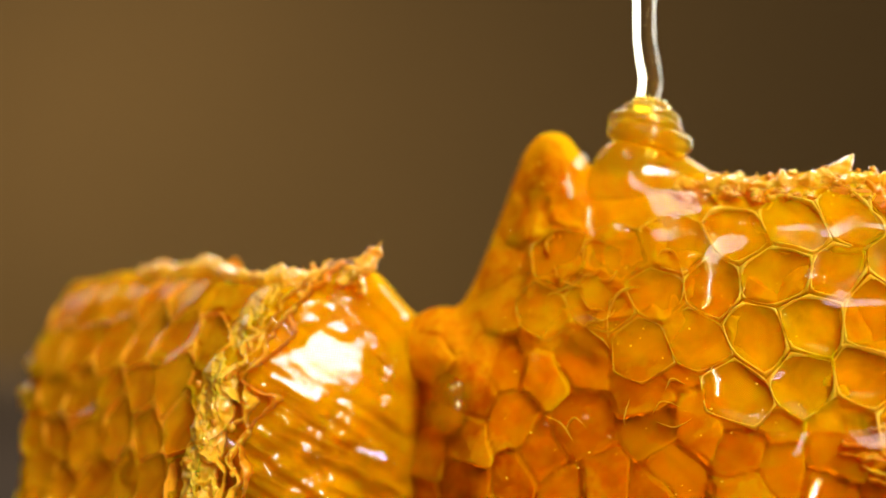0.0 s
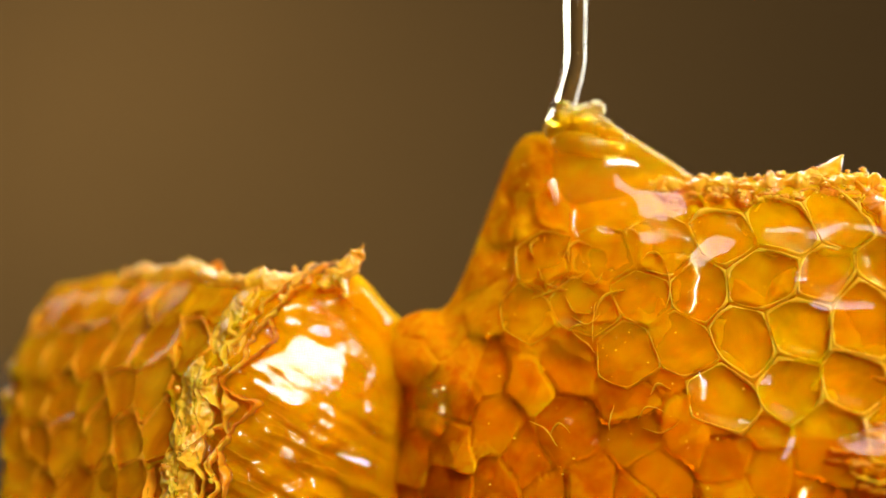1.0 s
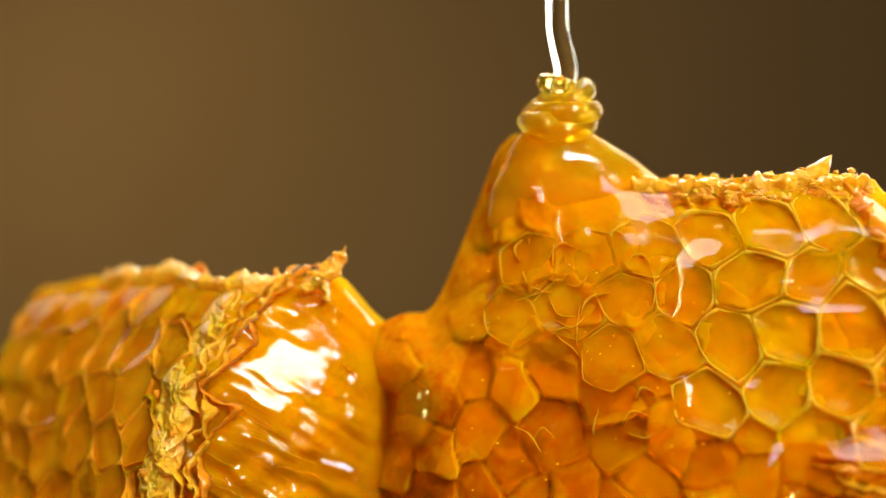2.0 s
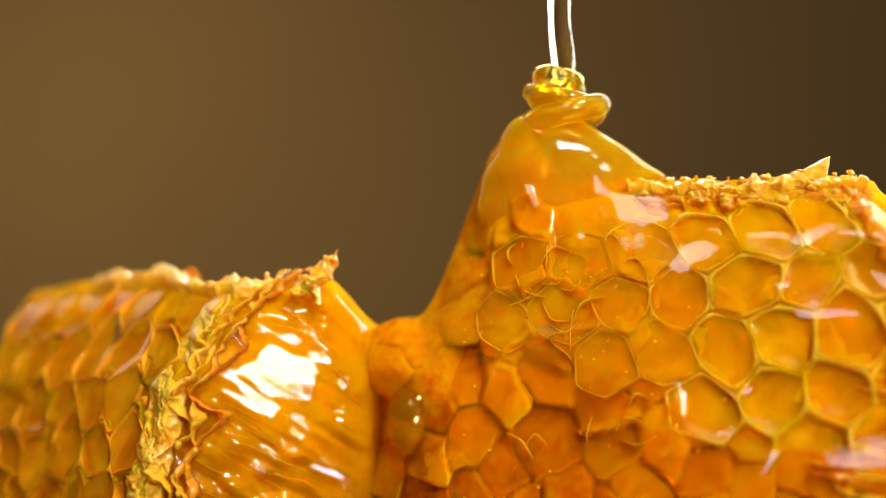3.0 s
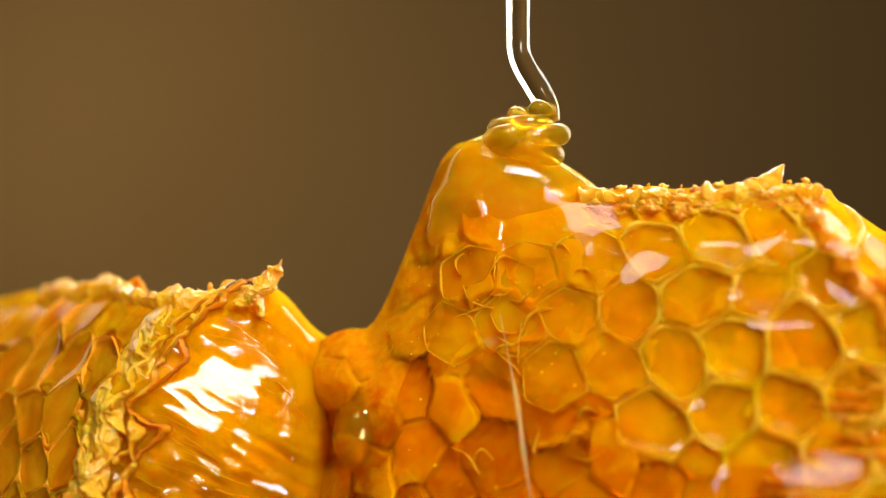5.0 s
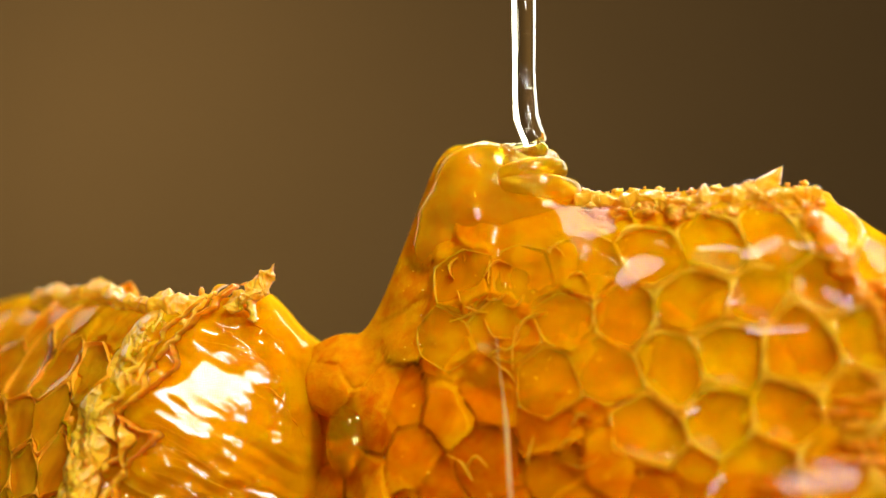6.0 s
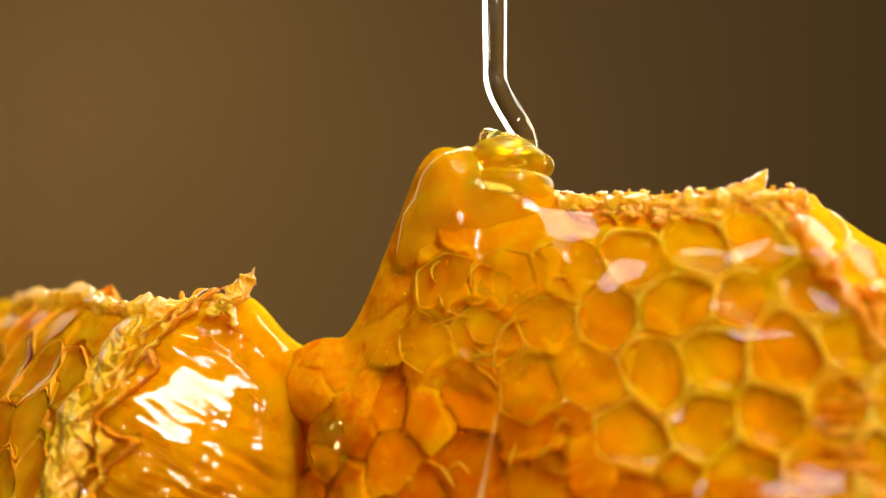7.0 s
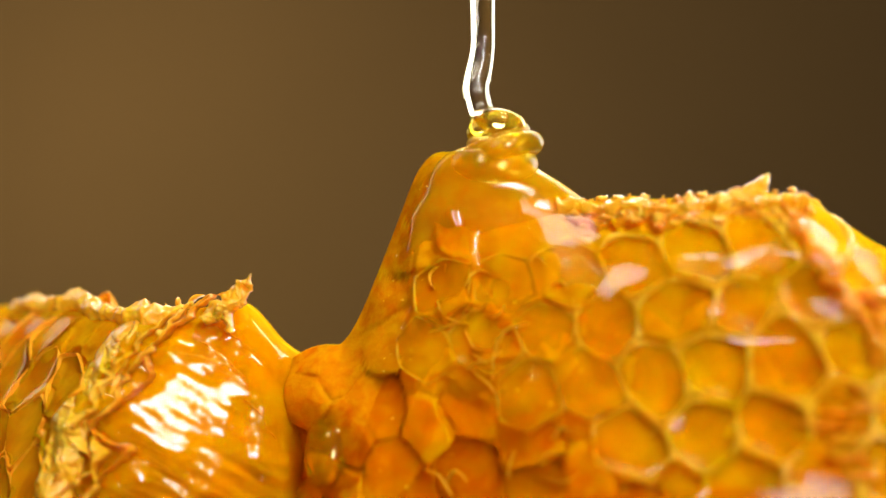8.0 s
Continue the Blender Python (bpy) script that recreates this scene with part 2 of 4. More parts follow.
def box(name, lo, hi, material, bevel=0.0):
    """A block between two corners, in metres."""
    bm = bmesh.new()
    bmesh.ops.create_cube(bm, size=1)
    for v in bm.verts:
        v.co = Vector([a + (b - a) * (c + 0.5) for a, b, c in zip(lo, hi, v.co)])
    if bevel:
        bmesh.ops.bevel(bm, geom=bm.edges[:], offset=bevel, segments=3, affect="EDGES")
    me = bpy.data.meshes.new(name)
    bm.to_mesh(me)
    bm.free()
    me.materials.append(material)
    return new(name, me)


# ---------------------------------------------------------------- the room
tagged(box("wall_north", (-1.6, 0.80, -0.75), (1.6, 0.90, 1.6), M_WALL), "plain matt brown painted studio wall", "wall", kind="structure")
tagged(box("wall_south", (-1.6, -1.60, -0.75), (1.6, -1.50, 1.6), M_ROOM), "plain dark painted studio wall", "wall", kind="structure")
tagged(box("wall_west", (-1.70, -1.60, -0.75), (-1.60, 0.90, 1.6), M_ROOM), "plain dark painted studio wall", "wall", kind="structure")
tagged(box("wall_east", (1.60, -1.60, -0.75), (1.70, 0.90, 1.6), M_ROOM), "plain dark painted studio wall", "wall", kind="structure")
tagged(box("ceiling", (-1.70, -1.60, 1.6), (1.70, 0.90, 1.7), M_ROOM), "plain dark painted studio ceiling", "ceiling", kind="structure")
tagged(box("floor", (-1.70, -1.60, -0.85), (1.70, 0.90, -0.75), M_ROOM), "plain dark studio floor", "floor", kind="structure")
table = tagged(new("table"), "plain dark wooden table under the honeycomb", "table")
for nm, lo, hi in (("tabletop", (-0.55, -0.40, -0.03), (0.55, 0.45, 0.0)), ("leg", (-0.52, -0.37, -0.75), (-0.46, -0.31, -0.03)),
                   ("leg", (0.46, -0.37, -0.75), (0.52, -0.31, -0.03)), ("leg", (-0.52, 0.36, -0.75), (-0.46, 0.42, -0.03)),
                   ("leg", (0.46, 0.36, -0.75), (0.52, 0.42, -0.03))):
    box(nm, lo, hi, M_TABLE, 0.003).parent = table

# ---------------------------------------------------------------- the shape of the two combs (millimetres)


def top_right(x):
    z = 44.2 + 13.0 * smoothstep(1.0, 8.7, x) + 4.6 * math.exp(-abs((x - 11.0) / 3.25) ** 2.8)
    z -= 4.8 * smoothstep(40, 50, x) + 10 * smoothstep(48, 64, x)
    return z - 4.5 * smoothstep(0.0, 9.0, -x) + 0.4 * n3(x, 3, 0, 2.2) * smoothstep(18, 24, x)


def front_right(x, z):
    zz = max(z, 27.0)
    y = -5.5 - 0.33 * (x - 32) + 0.30 * (zz - 48)
    slope = (top_right(x + 0.4) - top_right(x - 0.4)) / 0.8
    d = (top_right(x) - z) / math.sqrt(1 + slope * slope)
    y += 4.5 * (1 - min(1.0, max(0.0, d) / 6.0)) ** 2
    y += 8.0 * (1 - smoothstep(-4.0, 3.5, x)) * (1 - smoothstep(34.0, 41.0, z))
    fold = x - (40.6 + 0.5 * (53 - zz))
    return y + 0.85 * max(0.0, fold) + 0.5 * n3(x, 0, z, 9)


def ridge_x(z):
    d = 46.5 - z
    return -15.6 - 4.6 * (1 - math.exp(-d / 5.0)) - 0.15 * d + 0.7 * n3(0, 5, z, 5)


def top_left(x):
    z = 47.5 + 0.9 * math.exp(-((x + 26) / 5.0) ** 2) + 0.7 * math.exp(-((x + 8.5) / 2.5) ** 2)
    z -= 5.2 * smoothstep(-7.4, -1.2, x) + 1.4 * smoothstep(33, 46, -x) + 7.0 * smoothstep(41.0, 46.5, -x) ** 2
    return z + 0.35 * n3(x, 9, 0, 2.5)


def front_left(x, z):
    zz = max(z, 24.0)
    xr = ridge_x(zz)
    cut = 1.92 + 0.27 * (x + 11) + 0.23 * (zz - 39)
    side = 1.92 + 0.27 * (xr + 11) + 0.23 * (zz - 39) + 0.95 * (xr - x)
    y = cut if x > xr else side
    y += 5.0 * smoothstep(-5.5, -0.5, x) ** 2 * 2.0
    d = top_left(x) - z
    return y + 2.5 * (1 - min(1.0, max(0.0, d) / 3.0)) ** 2 + 0.25 * n3(x, 2, z, 5)


def rope(points, radius, sides=18):
    """A round rope along points; radius may be a function of the share of its length."""
    verts, m = [], len(points)
    side = Vector((0, 1, 0))
    for i, p in enumerate(points):
        d = (points[min(i + 1, m - 1)] - points[max(i - 1, 0)]).normalized()
        side = (side - d * side.dot(d)).normalized()
        up = d.cross(side)
        r = radius(i / (m - 1)) if callable(radius) else radius
        for q in range(sides):
            a = 2 * math.pi * q / sides
            verts.append(p + side * (r * math.cos(a)) + up * (r * math.sin(a)))
    faces = [(i * sides + q, i * sides + (q + 1) % sides, (i + 1) * sides + (q + 1) % sides, (i + 1) * sides + q)
             for i in range(m - 1) for q in range(sides)]
    faces += [tuple(range(sides)), tuple(range((m - 1) * sides, m * sides))]
    return verts, faces


def capped(r, k, length):
    """The radius of a strand with round ends."""
    e = min(k, 1 - k) * length
    return r * math.sqrt(max(0.02, 1 - (1 - min(1.0, e / r)) ** 2))


def comb_body(name, x0, x1, top, front, relief, pits, back, parent, material, honey_tone):
    """The honey of a comb, one solid slab: a front with the hollows of its cells, a crest, and a back."""
    step = 0.2
    nx, nv, verts, tone = int((x1 - x0) / step), 165, [], []
    for i in range(nx):
        x = x0 + (x1 - x0) * i / (nx - 1)
        zt = top(x)
        for j in range(nv):
            k = j / (nv - 1)
            z = zt - (zt - 20.0) * k ** 1.15 if j < nv - 1 else 0.0
            verts.append((x, front(x, z) + relief(x, z) * smoothstep(0.6, 3.0, zt - z), z))
            tone.append(honey_tone(x, z))
    faces = grid_faces(nx, nv)
    base = len(verts)
    nb = 90
    for i in range(nx):
        x = x0 + (x1 - x0) * i / (nx - 1)
        zt = top(x)
        for j in range(nb):
            k = (j + 1) / nb
            z = zt - min(zt, 36.0 * k ** 1.3) if j < nb - 1 else 0.0
            y0 = front(x, zt)
            y1 = front(x, z) + back - pits(x, z) * smoothstep(1.5, 5.0, zt - z)
            verts.append((x, y0 + (max(y1, y0 - 1) - y0) * smoothstep(-0.4, 0.9, (zt - z) / 5.0), z))
    faces += grid_faces(nx, nb, base)
    for i in range(nx - 1):
        a, b = i * nv, base + i * nb
        faces.append((a, a + nv, b + nb, b))
        faces.append((a + nv - 1, a + 2 * nv - 1, b + 2 * nb - 1, b + nb - 1))
    for i in (0, nx - 1):
        faces.append(tuple([i * nv + j for j in range(nv)] + [base + i * nb + j for j in range(nb - 1, -1, -1)]))
    ob = mesh(name, verts, faces, material, parent)
    ob.data.attributes.new("honey_tone", "FLOAT", "POINT").data.foreach_set("value", tone + [0.5] * (len(verts) - len(tone)))
    return ob


def thick(name, verts, nu, nv, offset, material, parent, label=""):
    """A sheet of nu by nv points made solid: its back is the front moved by offset."""
    n = len(verts)
    verts = [Vector(v) for v in verts]
    back = [v + offset for v in verts]
    faces = grid_faces(nu, nv) + [tuple(reversed(f)) for f in grid_faces(nu, nv, n)]
    edge = [j for j in range(nv)] + [i * nv + nv - 1 for i in range(1, nu)]
    edge += [(nu - 1) * nv + j for j in range(nv - 2, -1, -1)] + [i * nv for i in range(nu - 2, 0, -1)]
    faces += [(a, b, b + n, a + n) for a, b in zip(edge, edge[1:] + edge[:1])]
    return mesh(name, verts + back, faces, material, parent, label)


def surface_right(u, v):
    return Vector((u, front_right(u, v), v))


def surface_left(u, v):
    """u: millimetres to the left of the torn ridge along the comb's face."""
    x = ridge_x(max(v, 24.0)) - 0.72 * u
    return Vector((x, front_left(x, v), v))


def normal_of(surface, u, v):
    a = surface(u + 0.8, v) - surface(u - 0.8, v)
    b = surface(u, v + 0.8) - surface(u, v - 0.8)
    n = a.cross(b).normalized()
    return n if n.y < 0 else -n


def stray(u, v, warp):
    """How far the net of cells strays from a true one."""
    return (warp * (n3(u, 1, v, 6.0) * 1.1 + 1.7 * n3(u, 3, v, 2.0)), warp * (n3(u, 7, v, 6.0) * 1.1 + 1.7 * n3(u, 9, v, 2.0)))


LOTS = {}


def lot(kind, row, col):
    """Five numbers that belong to one cell for good."""
    key = (kind, row, col)
    if key not in LOTS:
        rng = random.Random(row * 97 + col * 13 + kind * 1009 + 5)
        LOTS[key] = [rng.random() for _ in range(5)]
    return LOTS[key]


def cell_at(u, v, pitch, origin, lean, warp):
    """The cell of a net round a point: the point seen from its middle, how far inside its edge it lies, its row and column."""
    du, dv = stray(u, v, warp)
    u, v = u - du - origin[0], v - dv - origin[1]
    c, s = math.cos(radians(lean)), math.sin(radians(lean))
    a, b = u * c + v * s, (v * c - u * s) / 1.05
    rad = pitch / math.sqrt(3)
    best = None
    row0 = round(b / (rad * 1.5))
    for row in (row0 - 1, row0, row0 + 1):
        col = round(a / pitch - 0.5 * (row % 2))
        ca, cb = pitch * (col + 0.5 * (row % 2)), rad * 1.5 * row
        d = (a - ca) ** 2 + (b - cb) ** 2
        if best is None or d < best[0]:
            best = (d, a - ca, b - cb, row, col)
    _, x, y, row, col = best
    return x, y, 1 - max(abs(x), abs(0.5 * x + 0.866 * y), abs(0.5 * x - 0.866 * y)) / (pitch / 2), row, col


def hollow(u, v, pitch, origin, lean, warp, depth, flood):
    """The depth of the honey's surface below the rims of the cells."""
    x, y, inner, row, col = cell_at(u, v, pitch, origin, lean, warp)
    r = lot(0, row, col)
    deep = depth * (0.5 + r[0])
    tilt = (r[1] - 0.5) * 0.42 * x + (r[2] - 0.35) * 0.42 * y
    bowl = smoothstep(0.03, 0.16, inner)
    turn = 2.1 * r[4]
    point = max(math.cos(turn + q * 2.094) * x + math.sin(turn + q * 2.094) * y for q in range(3))
    return bowl * (max(0.1, deep * (1 - 0.6 * flood) - 0.36 * point) + tilt * (0.6 + flood) + 0.12 * n3(x, row, y, 1.1)) + 0.15 * (1 - bowl)


def block_at(u, v, wide, high):
    """Broken comb: which piece a point belongs to, the point seen from its middle, and how near the next piece is."""
    u, v = u + 0.5 * n3(u, 13, v, 2.4), v + 0.5 * n3(u, 17, v, 2.4)
    i0, j0 = math.floor(u / wide), math.floor(v / high)
    near = []
    for i in (i0 - 1, i0, i0 + 1):
        for j in (j0 - 1, j0, j0 + 1):
            r = lot(1, i, j)
            x, y = u - wide * (i + 0.15 + 0.7 * r[0]), v - high * (j + 0.5 * (i % 2) * 0.6 + 0.15 + 0.7 * r[1])
            near.append((math.hypot(x / wide, y / high), x, y, i, j))
    near.sort()
    (d, x, y, i, j), second = near[0], near[1]
    return x, y, second[0] - d, i, j


def blocks(u, v, wide=4.0, high=5.0, step=2.2):
    """The relief of broken comb: flat, tilted faces with sharp creases between them."""
    x, y, edge, i, j = block_at(u, v, wide, high)
    r = lot(1, i, j)
    return step * (r[2] - 0.4) + (r[3] - 0.5) * 0.95 * x + (r[4] - 0.4) * 0.7 * y + 1.0 * (1 - smoothstep(0.0, 0.09, edge)) + 0.08 * n3(x, i, y, 0.9)


def hex_cells(surface, keep, flood, net, reach, parent, wall):
    """Wax cells in a hexagonal net on a surface, each with its honey; origin: the middle of one cell, lean: the turn of the net."""
    pitch, origin, lean, warp = net
    rad = pitch / math.sqrt(3)
    c, s = math.cos(radians(lean)), math.sin(radians(lean))
    for row in range(-reach, reach + 1):
        for col in range(-reach, reach + 1):
            a, b = pitch * (col + 0.5 * (row % 2)), rad * 1.5 * row * 1.05
            u, v = origin[0] + a * c - b * s, origin[1] + a * s + b * c
            if keep(u, v):
                one_cell(surface, u, v, rad, flood(u, v), parent, warp, lean, wall(u) if callable(wall) else wall)


def one_cell(surface, cu, cv, rad, flooded, parent, warp, lean, wall):
    corners = []
    for k in range(6):
        a = radians(30 + 60 * k + lean)
        u, v = cu + rad * math.cos(a), cv + rad * math.sin(a)
        du, dv = stray(u, v, warp)
        corners.append((u + du, v + dv))
    mu, mv = sum(c[0] for c in corners) / 6, sum(c[1] for c in corners) / 6
    n = normal_of(surface, mu, mv)
    ring = []
    for k in range(6):
        (ua, va), (ub, vb) = corners[k], corners[(k + 1) % 6]
        for q in (0.0, 0.25, 0.5, 0.75):
            soft = 0.04 * math.sin(math.pi * q) - 0.03 * (q == 0)
            ring.append((ua + (ub - ua) * q, va + (vb - va) * q, soft))
    m = len(ring)
    levels = ((0.0, -0.9), (0.0, 0.10), (0.45, 0.22), (0.9, 0.12), (1.1, -0.4), (1.5, -3.4))
    verts = []
    for inset, rise in levels:
        for u, v, soft in ring:
            du, dv = mu - u, mv - v
            d = math.hypot(du, dv)
            k = inset * wall * (1 + 0.6 * n3(u, 2, v, 1.5)) / d - (soft if inset > 0.3 else 0)
            p = surface(u + du * k, v + dv * k)
            ragged = 0.2 * n3(u, rise, v, 0.9) + 0.85 * n3(u, 5, v, 2.2) - 0.14
            verts.append(p + n * (rise + ragged * (1 - 0.4 * flooded) - 0.16 * flooded))
    rows = len(levels)
    faces = [(i * m + q, i * m + (q + 1) % m, (i + 1) % rows * m + (q + 1) % m, (i + 1) % rows * m + q) for i in range(rows) for q in range(m)]
    wax = mesh("cell", verts, faces, M_LEFT_WAX if parent != comb else M_SUNK if flooded > 0.35 else M_RIM, parent)
    rng = random.Random(int(cu * 31 + cv * 57))
    low, ta, tb = rng.uniform(0.12, 0.35) * (1 - 0.5 * flooded), rng.uniform(-0.1, 0.1), rng.uniform(-0.1, 0.1)
    verts = []
    for k, level in ((0.05, 0.0), (0.25, -0.8), (0.5, -1.0), (0.75, -1.05), (0.99, -1.08)):
        for u, v, _ in ring:
            pu, pv = u + (mu - u) * k, v + (mv - v) * k
            verts.append(surface(pu, pv) + n * (low * level + (1 - k) * (ta * (pu - mu) + tb * (pv - mv)) - 0.05))
    faces = [(i * m + q, i * m + (q + 1) % m, (i + 1) * m + (q + 1) % m, (i + 1) * m + q) for i in range(4) for q in range(m)]
    faces.append(tuple(4 * m + q for q in range(m)))
    mesh("honey_fill", verts, faces, M_CELL if parent == comb else M_LEFT_CELL, wax)


# flats tilted to mirror LAMP to EYE as pale highlights on the large comb: middle u, v, direction, half length, half
# width
LAMP, EYE = Vector((-120, -420, 560)), Vector((10, -120, 51))
SHINE_FLATS = ((21.8, 54.1, -32, 4.8, 1.7), (25.6, 49.8, 30, 2.5, 1.2), (35.6, 51.6, 22, 2.0, 0.6), (38.4, 33.6, 6, 3.2, 1.1), (33.0, 47.4, 10, 0.9, 0.5),
        (29.6, 38.6, 35, 0.6, 0.35), (27.5, 35.2, 20, 0.6, 0.4), (41.2, 47.6, -40, 1.5, 0.5), (31.0, 33.0, 60, 1.6, 0.35))


def film(name, surface, u0, u1, v_lo, v_hi, nu, nv, offset, parent, label):
    """A wet film of honey that lies over a comb's face, with flats shaped to carry highlights; v_hi may depend on u."""
    flats = []
    for uc, vc, turn, half, wide in SHINE_FLATS:
        p = surface(uc, vc) + normal_of(surface, uc, vc) * (offset + 0.25)
        flats.append((uc, vc, radians(turn), half, wide, p, ((LAMP - p).normalized() + (EYE - p).normalized()).normalized()))
    verts = []
    for i in range(nu):
        u = u0 + (u1 - u0) * i / (nu - 1)
        for j in range(nv):
            v = v_lo + (v_hi(u) - v_lo) * j / (nv - 1)
            p, n = surface(u, v), normal_of(surface, u, v)
            out = offset + (0.26 * n3(u, 6, v, 5.5) + 0.08 * n3(u, 8, v, 1.9)) * smoothstep(8, 16, u)
            for uc, vc, turn, half, wide, q, h in flats:
                du, dv = u - uc, v - vc
                if abs(du) < 7 and abs(dv) < 7:
                    a, b = du * math.cos(turn) + dv * math.sin(turn), dv * math.cos(turn) - du * math.sin(turn)
                    r = math.hypot(a / half, b / wide) * (1 + 0.45 * n3(u, uc, v, 1.8) + 0.08 * n3(u, vc, v, 0.6))
                    w = 1 - smoothstep(0.85, 1.25, r)
                    if w > 0:
                        level = (q - p).dot(h) / n.dot(h) + 0.006 * math.sin(7.0 * math.hypot(du + 2, dv - 3)) - 0.004 * a * a
                        out += (max(0.12, level) - out) * w
            verts.append(p + n * out)
    return mesh(name, verts, grid_faces(nu, nv), M_SKIN, parent, label)


def crumpled(name, line, width, rows, cols, amp, scale, material, parent, label="", seed=0.0):
    """Torn, crumpled wax: a ragged strip that follows line(k) -> point, across, out. width: a number or a function of k."""
    verts = []
    for i in range(rows):
        k = i / (rows - 1)
        p, across, out = line(k)
        wide = width(k) if callable(width) else width
        for j in range(cols):
            s = j / (cols - 1) * 2 - 1
            ragged = 1 + 0.7 * n3(p.x + s * 3, p.y, p.z, scale * 1.7)
            q = p + across * (s * wide * ragged)
            f = fractal(q.x + seed, q.y, q.z, scale * 1.6, 4)
            g = fractal(q.x + 31 + seed, q.y, q.z, scale * 1.5, 3)
            h = fractal(q.x + seed, q.y + 47, q.z, scale * 1.2, 3)
            edge = 1.0 - s * s
            verts.append(q + out * (edge * 0.45 * wide - (1 - edge) * 0.5 + amp * f) + across * (amp * 1.1 * g) + across.cross(out) * (amp * 0.8 * h))
    return thick(name, verts, rows, cols, -line(0.5)[2].normalized() * 0.7, material, parent, label)


def lump(name, centre, size, material, parent, seed, stretch=(1, 1, 1), rough=0.35):
    """A small irregular crumb."""
    nu, nv, verts = 14, 9, []
    for i in range(nu):
        a = 2 * math.pi * i / nu
        for j in range(nv):
            b = math.pi * (j + 0.02) / (nv - 0.96) - math.pi / 2
            d = Vector((math.cos(a) * math.cos(b), math.sin(a) * math.cos(b), math.sin(b)))
            r = size * (1 + rough * fractal(d.x + seed, d.y, d.z, 0.6, 3))
            verts.append(Vector(centre) + Vector((d.x * stretch[0], d.y * stretch[1], d.z * stretch[2])) * r)
    faces = grid_faces(nu, nv, loop=True)
    faces += [tuple(i * nv for i in range(nu)), tuple(i * nv + nv - 1 for i in range(nu))]
    return mesh(name, verts, faces, material, parent)


# ---------------------------------------------------------------- the large comb
comb = tagged(new("honeycomb"), "dripping amber honeycomb block with open cells on the table", "honeycomb", "honeycomb pieces")
NET_R = (5.15, (33.1, 43.2), 9, 0.6)


def flood_right(u, v):
    return 1.0 - smoothstep(16, 28, u + (v - 44) * 0.3)


def broken_right(u, v):
    """Where the comb is broken into blocks: at the foot and along its steep end."""
    foot = (1 - smoothstep(37.5, 42.5, v)) * (1 - smoothstep(20, 27, u))
    low = (1 - smoothstep(31.5, 36.5, v)) * (1 - smoothstep(37, 43, u))
    return max(foot, low, 1 - smoothstep(7.0, 10.0, u))


def relief_right(x, z):
    b, deep = broken_right(x, z), top_right(x) - z
    near_peak = 1 - smoothstep(19, 24, x)
    out = 0.0
    if b > 0:
        out += b * (0.9 + blocks(x, z)) * (1 - 0.6 * (1 - smoothstep(3, 9, x)) * smoothstep(34, 42, z)) * (1 - 0.4 * near_peak * (1 - smoothstep(8, 14, deep)))
    if b < 1:
        out += (1 - b) * hollow(x, z, *NET_R, 1.4, 0.6 * flood_right(x, z)) * (1 - near_peak * (1 - smoothstep(5.5, 8.5, deep)))
    return out


# random per piece; steep-end shade and right-hand glow are put into the tone
def tone_right(x, z):
    if broken_right(x, z) > 0.5:
        *_, i, j = block_at(x, z, 4.0, 5.0)
        return lot(1, i, j)[1] * (0.25 + 0.45 * smoothstep(2, 12, x))
    *_, row, col = cell_at(x, z, *NET_R)
    return min(1.0, 0.75 * lot(0, row, col)[3] + 0.4 * smoothstep(18, 32, x))


comb_body("honey_body", -9, 62, top_right, front_right, relief_right, lambda x, z: hollow(x + 2.5, z + 1.4, *NET_R, 3.0, 0), 10, comb, M_FILL, tone_right)
hex_cells(surface_right, lambda u, v: -8 < u < 60 and v > 2.5 and top_right(u) - v > 2.6 and top_right(u - 2.2) - v > 1.6 and broken_right(u, v) < 0.5 and (u > 21 or top_right(u) - v > 7.0),
          flood_right, NET_R, 14, comb, lambda u: 0.17 + 0.11 * smoothstep(22, 32, u))
film("honey_film", surface_right, 7.0, 42.5, 21, lambda u: min(top_right(u) - 0.3 - 4.5 * smoothstep(35, 39, u), top_right(u - 3.5) - 2.5), 340, 230, 0.5, comb, "thin clear glossy honey film")


# amber honey over the broken foot and the steep end
nu, nv, verts = 170, 130, []
for i in range(nu):
    u = -7.0 + 51.0 * i / (nu - 1)
    for j in range(nv):
        v = 20.0 + (top_right(u) - 0.9 - 20.0) * j / (nv - 1)
        out = -2.2 + 1.95 * smoothstep(0.3, 0.5, broken_right(u, v)) * smoothstep(8.5, 11.5, top_right(u) - v) + 0.22 * n3(u, 31, v, 2.8) + 0.12 * n3(u, 33, v, 1.2)
        verts.append(surface_right(u, v) + normal_of(surface_right, u, v) * out)
mesh("honey_layer", verts, grid_faces(nu, nv), M_LAYER, comb, "clear amber honey over broken comb")


def crest_line(k):
    x = 21.0 + 20.5 * k
    z = top_right(x)
    return Vector((x, front_right(x, z - 1.2) - 0.2, z - 0.9)), Vector((0.0, 0.35, 1.0)), Vector((0, -0.8, 0.35))


def shifted(line, across, out):
    """The same line, moved over the face by so many millimetres."""
    def moved(k):
        p, a, o = line(k)
        w = across(k) if callable(across) else across
        return p + a * w + o * out, a, o
    return moved


